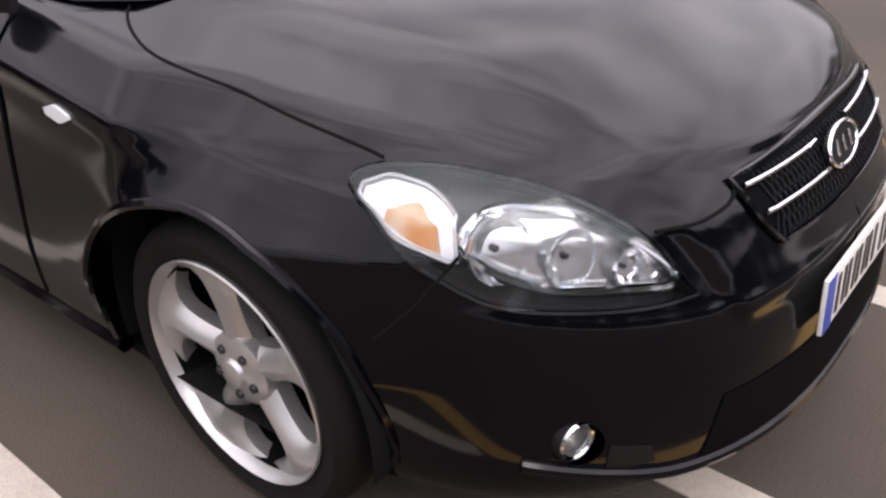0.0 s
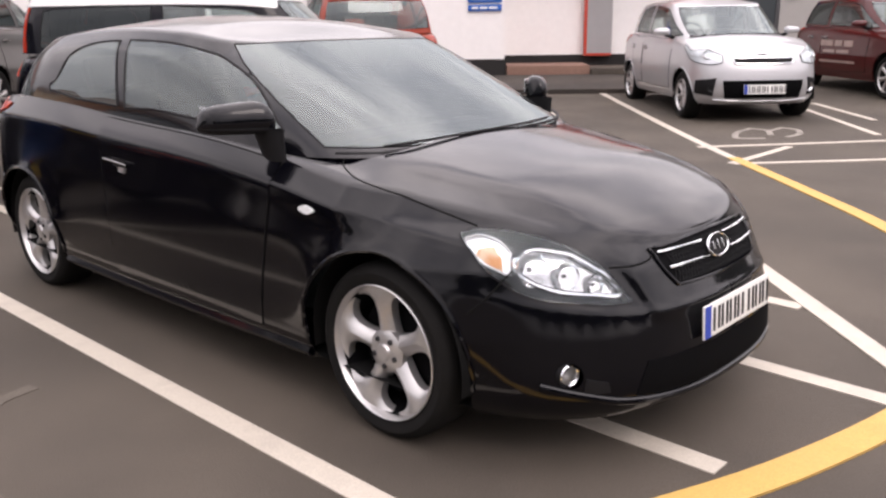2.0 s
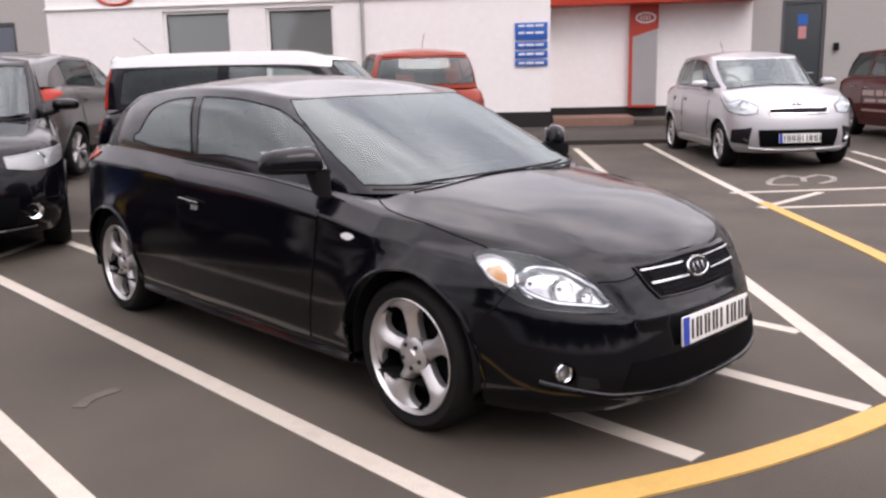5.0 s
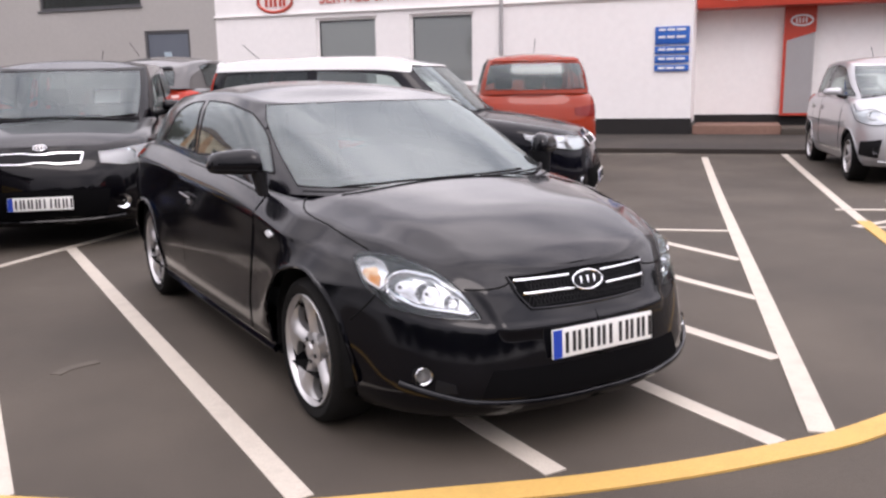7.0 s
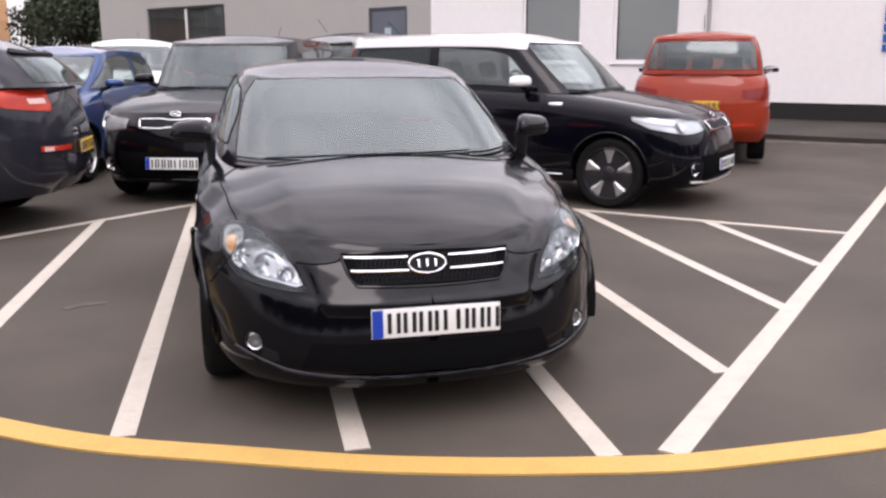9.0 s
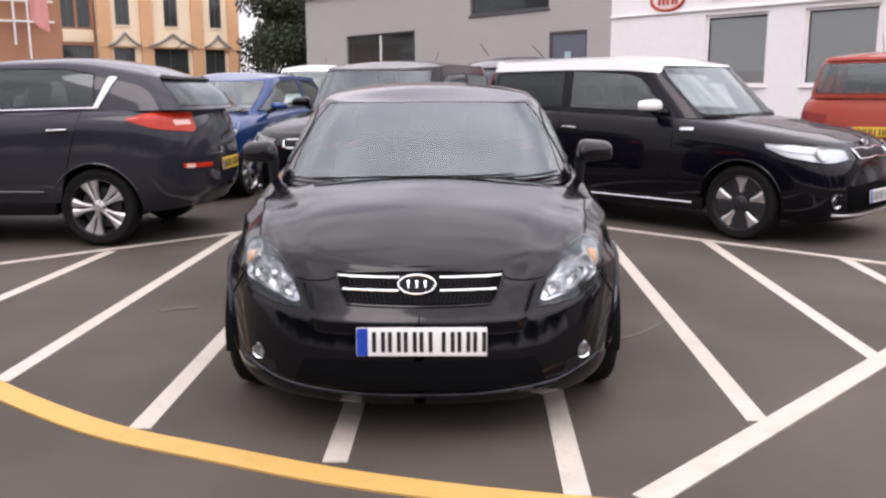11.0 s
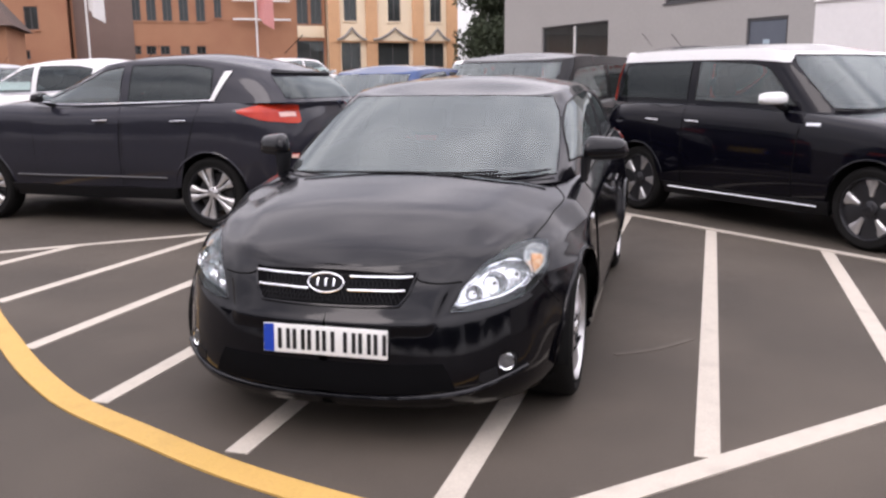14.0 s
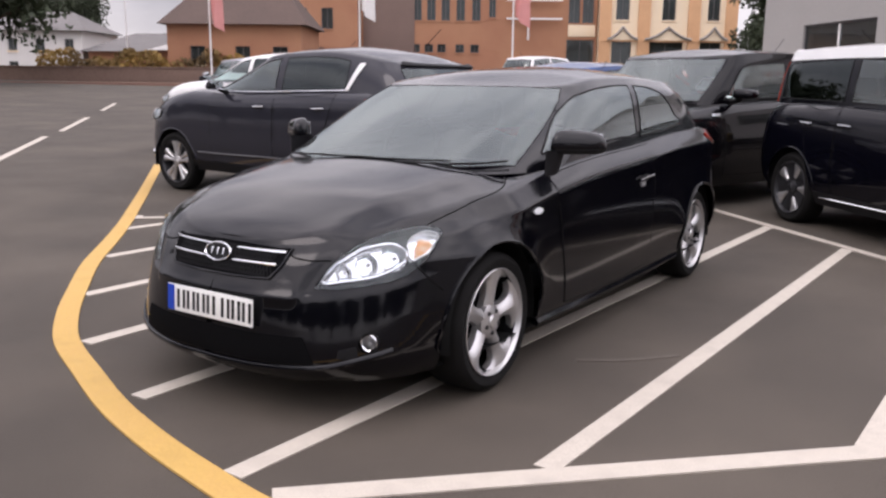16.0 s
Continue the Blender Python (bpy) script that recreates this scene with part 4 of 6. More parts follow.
# the grey part on the far side of the entrance, with its door
grey_r = wall_with_holes(Solid(), 15.12, 30.0, -0.4, 4.4, 0.3, [(15.72, 16.62, -0.4, 2.56)], M_BACK)
tagged(part("wall_3", grey_r, GREY_WALL, None, smooth=0), "grey clad wall beyond the entrance", "wall", kind="structure")


def side_door(m, x0, x1, z1, name="door_1", plain=False):
    d = thing(name, "blue-grey service door with small notices", "door", m @ Matrix.Translation((x0, 0.04, 0)), "", "structure")
    w = x1 - x0
    part("door_frame", Solid().box(0, 0.07, -0.02, 0.1, 0, z1).box(w - 0.07, w, -0.02, 0.1, 0, z1).box(0.07, w - 0.07, -0.02, 0.1, z1 - 0.07, z1), FRAME_GREY, d, smooth=0)
    leaf = part("door_leaf", Solid().box(0.075, w - 0.075, 0.0, 0.05, 0.01, z1 - 0.075, 0.004), DOOR_GREY if plain else DOOR_DARK, d)
    part("door_handle", Solid().tube([(w - 0.2, -0.05, 1.05), (w - 0.32, -0.05, 1.05)], 0.012, 8), STEEL, leaf)
    if plain:
        part("white_notice", Solid().box(w * 0.40, w * 0.56, -0.006, 0.0, z1 * 0.70, z1 * 0.80), NOTICE, leaf, smooth=0)
        return d
    part("blue_notice", Solid().box(w * 0.38, w * 0.60, -0.006, 0.0, z1 * 0.80, z1 * 0.885), BLUE_SIGN, leaf, smooth=0)
    part("red_notice", Solid().box(w * 0.40, w * 0.58, -0.006, 0.0, z1 * 0.69, z1 * 0.79), RED_NOTICE, leaf, smooth=0)
    return d


side_door(M_BACK, 15.72, 16.62, 2.56)
tagged(part("key_box", Solid().box(16.80, 16.90, -0.06, 0.0, 1.50, 1.66, 0.01, M_BACK), TRIM, None), "small black box on the grey wall", "wall box")

# the grey part on the other side, with windows and a door
greyl = wall_with_holes(Solid(), -14.4, 0.0, -0.4, 5.2, 0.3, [(-2.05, -0.75, -0.4, 2.55), (-5.2, -2.08, 3.15, 4.6), (-11.7, -7.8, 1.6, 2.9)], M_WALL)
tagged(part("wall_4", greyl, GREY_WALL, None, smooth=0), "grey clad wall of the showroom", "wall", kind="structure")
side_door(M_WALL, -2.05, -0.75, 2.55, "door_2", True)
window(M_WALL, -11.7, -7.8, 1.6, 2.9, (-9.75,), "wide dark window with a pale middle bar", glazing=DARK_PANE)
window(M_WALL, -5.2, -2.08, 3.15, 4.6, (), "high dark window strip in the grey wall", glazing=DARK_PANE)
tagged(part("fascia", Solid().box(-14.5, -7.0, -0.15, 0.0, 4.35, 4.52, 0.01, M_WALL), RED_SIGN, None), "red fascia strip on the grey wall", "fascia", kind="structure")
tagged(part("roof", Solid().box(-14.6, 0.0, -0.1, 12.0, 5.2, 5.35, 0, M_WALL).box(0.01, 10.9, -0.1, 12.0, 4.4, 4.55, 0, M_WALL).box(10.91, 30.0, 1.1, 12.0, 4.4, 4.55, 0, M_WALL), GREY_WALL, None, smooth=0), "flat grey showroom roof", "roof", kind="structure")
tagged(part("wall_5", Solid().box(-14.4, -14.1, 0.3, 12.0, -0.4, 5.2, 0, M_WALL), GREY_WALL, None, smooth=0), "grey end wall of the showroom", "wall", kind="structure")
# ---- the black hatchback ----
def wedge_mirror(root, sd):
    """A flat-bottomed door mirror: a painted cap over a black tray, on a broad black leg from the door."""
    def shell(low, high, rows):
        p = np.zeros((rows, 29, 3))
        for i, t in enumerate(np.linspace(0, 1, rows)):
            round_off = max(0.0, 1 - abs(2 * t - 1) ** 5) ** 0.5
            for j in range(29):
                q = math.pi * j / 14
                c, d = math.copysign(abs(math.cos(q)) ** 0.75, math.cos(q)), math.copysign(abs(math.sin(q)) ** 0.8, math.sin(q))
                y = 0.615 + 0.125 * t + round_off * c * ((0.085 - 0.02 * t) if c < 0 else 0.050)
                z = 0.990 + 0.004 * t + round_off * (d * high * (1 - 0.30 * t) if d > 0 else d * low)
                p[i, j] = (sd * (0.780 + 0.220 * t), y, z)
        return p
    head = part("door_mirror", Solid().grid(shell(0.010, 0.100, 18)), BLACK_PAINT, root, "black door mirror on a broad leg")
    part("mirror_tray", Solid().grid(shell(0.026, 0.012, 14)), TRIM, head)
    face = Matrix.Translation((sd * 0.80, 0.678, 0)) @ Matrix.Rotation(sd * radians(29), 4, "Z")
    x0, x1 = sorted((sd * 0.02, sd * 0.19))
    part("mirror_glass", Solid().box(x0, x1, 0.0, 0.005, 0.992, 1.060, 0.002, face), CHROME, head)
    leg = np.zeros((9, 17, 3))
    for i, t in enumerate(np.linspace(0, 1, 9)):
        for j in range(17):
            q = 2 * math.pi * j / 16
            wide, thick = 0.062 + 0.030 * t * t, 0.014 + 0.012 * t
            leg[i, j] = (sd * (0.796 + 0.006 * t + thick * math.sin(q)), 0.560 + 0.045 * t + wide * math.cos(q), 0.825 + 0.158 * t)
    part("mirror_leg", Solid().grid(leg), TRIM, head)


def black_hatchback():
    root = thing("hatchback_car", "glossy black three-door hatchback with silver wheels on a hatched bay", "car")
    h = SharpHull(w=curve((0, 0.836), (0.12, 0.868), (0.3, 0.876), (0.6, 0.869), (0.80, 0.862), (0.875, 0.862), (0.888, 0.861), (0.90, 0.855), (1, 0.797)), yn=0.2, yt=2.7,
             yf=curve((0, -0.745), (0.07, -0.790), (0.2, -0.818), (0.42, -0.806), (0.64, -0.785), (0.67, -0.780), (0.70, -0.770), (0.78, -0.748), (0.9, -0.714), (1, -0.672)),
             yr=curve((0, 3.24), (0.2, 3.34), (0.5, 3.37), (0.8, 3.33), (1, 3.24)), n=2.5, m=3.0,
             zb=curve((-0.8, 0.150), (-0.35, 0.165), (0.3, 0.19), (2.4, 0.19), (3.3, 0.24)),
             zs=curve((-0.7, 0.655), (-0.55, 0.70), (-0.3, 0.762), (0, 0.805), (0.25, 0.838), (0.55, 0.883), (1, 0.925), (1.65, 0.953), (2.3, 0.99), (2.8, 1.0), (3.3, 0.96)),
             crown=curve((-0.7, 0.006), (-0.5, 0.042), (-0.2, 0.068), (0.2, 0.072), (0.6, 0.040), (1.2, 0.012), (3.3, 0.012)), crease=0.0, flare=((0.0, 0.30), (2.64, 0.30)))
    g = Hull(w=curve((0, 0.800), (0.25, 0.774), (0.5, 0.74), (0.8, 0.685), (1, 0.61)), yn=1.4, yt=2.4,
             yf=curve((0, 0.17), (0.5, 0.61), (1, 1.07)), yr=curve((0, 3.27), (0.5, 3.19), (1, 3.04)), n=4.2, m=3.3,
             zb=curve((0.2, 0.885), (0.6, 0.885), (1, 0.89), (2, 0.93), (3.2, 0.94)),
             zs=curve((1.1, 1.272), (1.5, 1.318), (1.9, 1.33), (2.4, 1.312), (3.04, 1.245)),
             crown=curve((1.07, 0.0), (1.2, 0.012), (1.5, 0.045), (2, 0.06), (2.7, 0.045), (3.04, 0.0)))
    lamp_low = [(0.292, 0.728), (0.33, 0.718), (0.37, 0.712), (0.44, 0.708), (0.52, 0.704), (0.565, 0.714), (0.62, 0.764), (0.665, 0.820), (0.70, 0.880), (0.725, 0.912)]
    lamp_top = [(0.292, 0.736), (0.312, 0.80), (0.338, 0.875), (0.38, 0.925), (0.445, 0.963), (0.525, 0.975), (0.605, 0.970), (0.675, 0.955), (0.71, 0.937), (0.725, 0.919)]
    fog_uv = h.front(0.632, 0.325)
    fog_loop = np.array([(fog_uv[0] + 0.034 * math.cos(t), fog_uv[1] + 0.074 * math.sin(t)) for t in np.linspace(0, 2 * math.pi, 25)[:-1]])
    panes = [("windscreen", [(-0.52, 0.085), (0, 0.062), (0.52, 0.085)], [(-0.60, 0.975), (0, 0.995), (0.60, 0.975)], 0),
             ("door_window", [g.side(0.62, 0.962), g.side(1.13, 0.985), g.side(1.67, 0.995)], [g.side(0.63, 0.972), g.side(0.86, 1.12), g.side(1.12, 1.225), g.side(1.45, 1.272), g.side(1.79, 1.282)], 0),
             ("quarter_window", [g.side(1.735, 0.998), g.side(2.1, 1.012), g.side(2.44, 1.04)], [g.side(1.88, 1.280), g.side(2.1, 1.268), g.side(2.31, 1.215), g.side(2.46, 1.07)], 0),
             ("rear_window", [(2.42, 0.2), (3, 0.18), (3.58, 0.2)], [(2.36, 0.9), (3, 0.92), (3.64, 0.9)], 1)]
    body, _ = car_shell(root, h, g, BLACK_PAINT, (0.0, 2.64), 0.345, 0.30, panes, (CAR_GLASS, DARK_GLASS), (0.45, 3.05), 1.0, cuts=(rim_loop(lamp_low, lamp_top), fog_loop), nose=150, rows=84)
    fittings(root, 0.52, 0.92, ((-0.37, 1.35), (0.37, 1.35), (-0.3, 2.25), (0.3, 2.25)))
    for sd in (1, -1):
        for y in (0.0, 2.64):
            wheel(root, sd * 0.848, y, 0.30, 0.228, "five", 14 if y > 1 else 0)
    # bonnet, doors and their gaps
    for sd in (1, -1):
        line = np.array([(0.695, 0.956), (0.75, 0.970), (0.825, 0.985), (0.90, 1.003), (0.96, 1.035), (1.0, 1.062), (1.03, 1.095), (1.05, 1.13), (1.062, 1.165)])
        part("bonnet_gap", line_on(h, along(line, 30), 0.0, 0.0032, sd), WELL, body)
        nose = along([(0.004, 0.998), (0.19, 0.975), (0.215, 0.93), (0.27, 0.905), (0.33, 0.893)], 16)
        part("bonnet_gap", line_on(h, nose, 0.001, 0.0032, sd), WELL, body)
        dl = [h.side(0.62, 0.26), h.side(1.2, 0.245), h.side(1.72, 0.26)]
        dh = [h.side(0.52, 0.87), h.side(1.2, 0.925), h.side(1.80, 0.952)]
        door = part("door", patch(h, dl, dh, 40, 26, 0.004, 0.006, sd), BLACK_PAINT, root)
        part("door_gap", line_on(h, rim_loop(dl, dh), 0.002, 0.0035, sd, True), WELL, door)
        grip = np.array([h.side(1.52, 0.765), h.side(1.62, 0.772), h.side(1.72, 0.778)])
        part("door_handle", line_on(h, along(grip, 10), 0.018, 0.0075, sd, flat=0.9, n=8), BLACK_PAINT, door, "black door handle with a bright edge")
        part("handle_edge", line_on(h, along(grip[:, :] + np.array([0, 0.006]), 10), 0.025, 0.0022, sd), STEEL, door)
        part("keyhole", patch(h, [h.side(1.56, 0.728), h.side(1.61, 0.730)], [h.side(1.555, 0.750), h.side(1.615, 0.752)], 5, 4, 0.012, 0.01, sd), STEEL, door)
        part("handle_cup", patch(h, [h.side(1.56, 0.745), h.side(1.67, 0.75)], [h.side(1.56, 0.785), h.side(1.67, 0.79)], 8, 6, 0.005, 0.003, sd), TRIM, door)
        part("side_repeater", patch(h, [h.side(0.285, 0.735), h.side(0.325, 0.722), h.side(0.365, 0.730)], [h.side(0.288, 0.742), h.side(0.325, 0.752), h.side(0.366, 0.742)], 12, 6, 0.006, 0.01, sd), PAPER, root, "clear side repeater lamp")
        part("sill", line_on(h, along([h.side(0.36, 0.215), h.side(1.2, 0.205), h.side(2.28, 0.215)], 20), 0.0, 0.02, sd), BLACK_PAINT, body)
        bl = along([h.side(-0.335, 0.50), h.side(-0.40, 0.58), h.side(-0.43, 0.63)], 10)
        part("bumper_gap", line_on(h, bl, 0.001, 0.003, sd), WELL, body)
        wedge_mirror(root, sd)
        part("tail_lamp", patch(h, [h.side(2.84, 0.935), h.side(3.10, 0.86), h.back(0.60, 0.84)], [h.side(2.80, 0.965), h.side(3.06, 0.975), h.back(0.58, 0.965)], 16, 8, 0.008, 0.02, sd), RED_LENS, root)
    # headlamps: a clear lens over a dark tray with a silver indicator chamber and bright bowls
    for sd in (1, -1):
        rim = rim_loop(lamp_low, lamp_top)
        tray = uv_sheet(h, lamp_low, lamp_top, 30, 14, -0.045, sd)
        lamp = part("headlamp", Solid().grid(tray), LAMP_DARK, root, "headlamp with bright bowls under a clear lens")
        wall = np.stack([h.lift(rim[:, 0], rim[:, 1], 0.002), h.lift(rim[:, 0], rim[:, 1], -0.05)]) * np.array([sd, 1, 1])
        part("lamp_wall", Solid().grid(np.concatenate([wall, wall[:, :1]], 1)), LAMP_DARK, lamp)
        part("lamp_edge", line_on(h, rim, -0.001, 0.0045, sd, True), BLACK_PAINT, lamp)
        low = [(0.309, 0.778), (0.332, 0.757), (0.38, 0.760), (0.465, 0.755), (0.53, 0.775), (0.56, 0.80), (0.577, 0.84)]
        top = [(0.311, 0.800), (0.337, 0.858), (0.39, 0.915), (0.445, 0.943), (0.51, 0.940), (0.56, 0.915), (0.579, 0.862)]
        bowl_rim = rim_loop(low, top)
        part("bowl_tray", Solid().grid(uv_sheet(h, low, top, 20, 10, -0.030, sd)), LAMP_BRIGHT, lamp)
        part("bowl_ring", line_on(h, bowl_rim, -0.012, 0.009, sd, True, n=8), CHROME, lamp)
        for (u, v), r, dd in (((0.532, 0.846), 0.052, 0.030), ((0.445, 0.836), 0.045, 0.028), ((0.372, 0.812), 0.030, 0.022)):
            p, nn = h.lift(u, v, -0.012), h.normal(np.array(u), np.array(v))
            aim = Vector((nn[0] * 0.45 * sd, min(nn[1], -0.5) * 1.3, nn[2] * 0.5))
            reflector(lamp, (p[0] * sd, p[1], p[2]), aim, r, dd, mat=BOWL, facets=True)
        low = [(0.586, 0.798), (0.62, 0.812), (0.66, 0.828), (0.687, 0.870), (0.712, 0.905)]
        top = [(0.590, 0.905), (0.61, 0.925), (0.64, 0.940), (0.678, 0.943), (0.713, 0.920)]
        part("indicator_chamber", Solid().grid(uv_sheet(h, low, top, 14, 8, -0.022, sd)), LAMP_BRIGHT, lamp, "white indicator chamber")
        part("chamber_edge", line_on(h, rim_loop(low, top), -0.016, 0.003, sd, True), LAMP_SHELL, lamp)
        low = [(0.606, 0.815), (0.64, 0.828), (0.676, 0.858)]
        top = [(0.612, 0.872), (0.640, 0.912), (0.674, 0.890)]
        part("amber_reflector", Solid().grid(uv_sheet(h, low, top, 12, 8, -0.017, sd)), AMBER, lamp, "pale amber indicator reflector")
        low = [(0.345, 0.800), (0.44, 0.775), (0.545, 0.800)]
        top = [(0.352, 0.832), (0.44, 0.900), (0.555, 0.905)]
        for i in range(5):
            k = 0.12 + 0.19 * i
            foot, head = along(low, 20)[int(19 * k)], along(top, 20)[int(19 * k)]
            part("lamp_flute", line_on(h, along([foot, head], 6), -0.034, 0.0028, sd), CHROME, lamp)
        lens = part("lamp_lens", Solid().grid(uv_sheet(h, lamp_low, lamp_top, 30, 14, 0.003, sd)), LENS_GLASS, lamp)
        lens.visible_shadow = False
        # fog lamp in its round recess
        p, nn = h.lift(*fog_uv, -0.013), h.normal(*map(np.array, fog_uv))
        q = Vector((nn[0] * 0.35 * sd, nn[1] * 1.2, 0.02))
        turn = Matrix.Translation((p[0] * sd, p[1], p[2])) @ q.to_track_quat("X", "Z").to_matrix().to_4x4()
        fog = reflector(root, (p[0] * sd, p[1], p[2]), q, 0.027, 0.03, "fog_lamp", mat=STEEL)
        part("fog_ring", Solid().lathe([(0.0265, -0.003), (0.028, 0.004), (0.0315, 0.007), (0.035, 0.002)], 28, turn), CHROME, fog)
        part("fog_barrel", Solid().lathe([(0.035, 0.003), (0.0385, 0.004), (0.040, 0.0), (0.044, -0.03)], 28, turn), TRIM, fog)
        lens = part("fog_lens", Solid().lathe([(0.0, 0.007), (0.016, 0.005), (0.027, 0.0)], 24, turn), LENS_GLASS, fog)
        lens.visible_shadow = False
        part("fog_recess", Solid().lathe([(0.044, -0.02), (0.075, -0.05), (0.02, -0.06)], 24, turn), TRIM, fog)
        part("fog_vent", patch(h, [h.front(0.535, 0.268), h.front(0.60, 0.262)], [h.front(0.54, 0.300), h.front(0.595, 0.315)], 8, 5, 0.003, 0.006, sd), TRIM, root)
    # grille with two bright bars each side of the badge
    gl = [h.front(-0.272, 0.547), h.front(0, 0.542), h.front(0.272, 0.547)]
    gh = [h.front(-0.330, 0.655), h.front(0, 0.662), h.front(0.330, 0.655)]
    grille = part("grille", patch(h, gl, gh, 36, 8, 0.004, 0.012), DEEP_BLACK, root, "black mesh grille with chrome bars")
    part("grille_edge", line_on(h, rim_loop(gl, gh), 0.004, 0.006, 1, True), BLACK_PAINT, grille)
    for sd in (1, -1):
        for z0, x1 in ((0.637, 0.318), (0.594, 0.296)):
            part("grille_bar", line_on(h, along([h.front(0.085 * sd, z0), h.front(0.2 * sd, z0 + 0.001), h.front(x1 * sd, z0 + 0.003)], 14), 0.012, 0.0046, 1, n=8), CHROME, grille)
    mesh_wire = Solid()
    for i in range(34):
        x = -0.262 + 0.524 * i / 33
        for lean in (-1, 1):
            pts = [h.lift(*h.front(x + lean * dx, z), 0.007) for dx, z in ((-0.022, 0.552), (0.0, 0.60), (0.022, 0.648))]
            mesh_wire.tube([tuple(p) for p in pts], 0.0022, 4)
    part("grille_mesh", mesh_wire, TRIM, grille)
    p = h.lift(*h.front(0.0, 0.612), 0.016)
    badge(root, tuple(p), 22, 0.070, 0.036)
    p = h.lift(*h.front(0.0, 0.42), 0.012)
    plate(root, (p[0], p[1] - 0.004, p[2]), 3, width=0.485)
    # lower intake, splitter and shield below the grille
    part("lower_intake", patch(h, [h.front(-0.46, 0.245), h.front(0, 0.235), h.front(0.46, 0.245)], [h.front(-0.42, 0.345), h.front(0, 0.345), h.front(0.42, 0.345)], 36, 6, 0.003, 0.008), DEEP_BLACK, root)
    lip = along([h.front(-0.69, 0.295), h.front(-0.60, 0.262), h.front(-0.45, 0.228), h.front(0, 0.214), h.front(0.45, 0.228), h.front(0.60, 0.262), h.front(0.69, 0.295)], 60)
    part("splitter", line_on(h, lip, 0.003, 0.012, 1, n=10), BLACK_PAINT, root)
    wiper(root, g, [(-0.30, 0.055), (-0.05, 0.075), (0.18, 0.10)])
    wiper(root, g, [(0.02, 0.06), (0.25, 0.075), (0.46, 0.11)])
    part("cowl", line_on(g, along([(-0.50, 0.04), (0, 0.025), (0.50, 0.04)], 30), -0.004, 0.008), TRIM, root)
    part("roof_spoiler", patch(g, [(2.5, 0.93), (3, 0.95), (3.5, 0.93)], [(2.5, 1.10), (3, 1.12), (3.5, 1.10)], 24, 5, 0.02, 0.03), BLACK_PAINT, root)
    part("aerial", Solid().tube([(0, 2.85, 1.31), (0, 3.02, 1.45)], 0.004, 6), TRIM, root)
    root.matrix_world = pose(-0.012, 0.0, 0.0, 0, 0, 1.0)
    return root


black_hatchback()
# ---- the other parked cars ----
def heading(x, y, hx, hy, size=1.0):
    """Pose of a car whose front axle is over (x, y) and which faces (hx, hy)."""
    return Matrix.Translation((x, y, rise(x, y))) @ Matrix.Rotation(math.atan2(hx, -hy), 4, "Z") @ Matrix.Scale(size, 4)


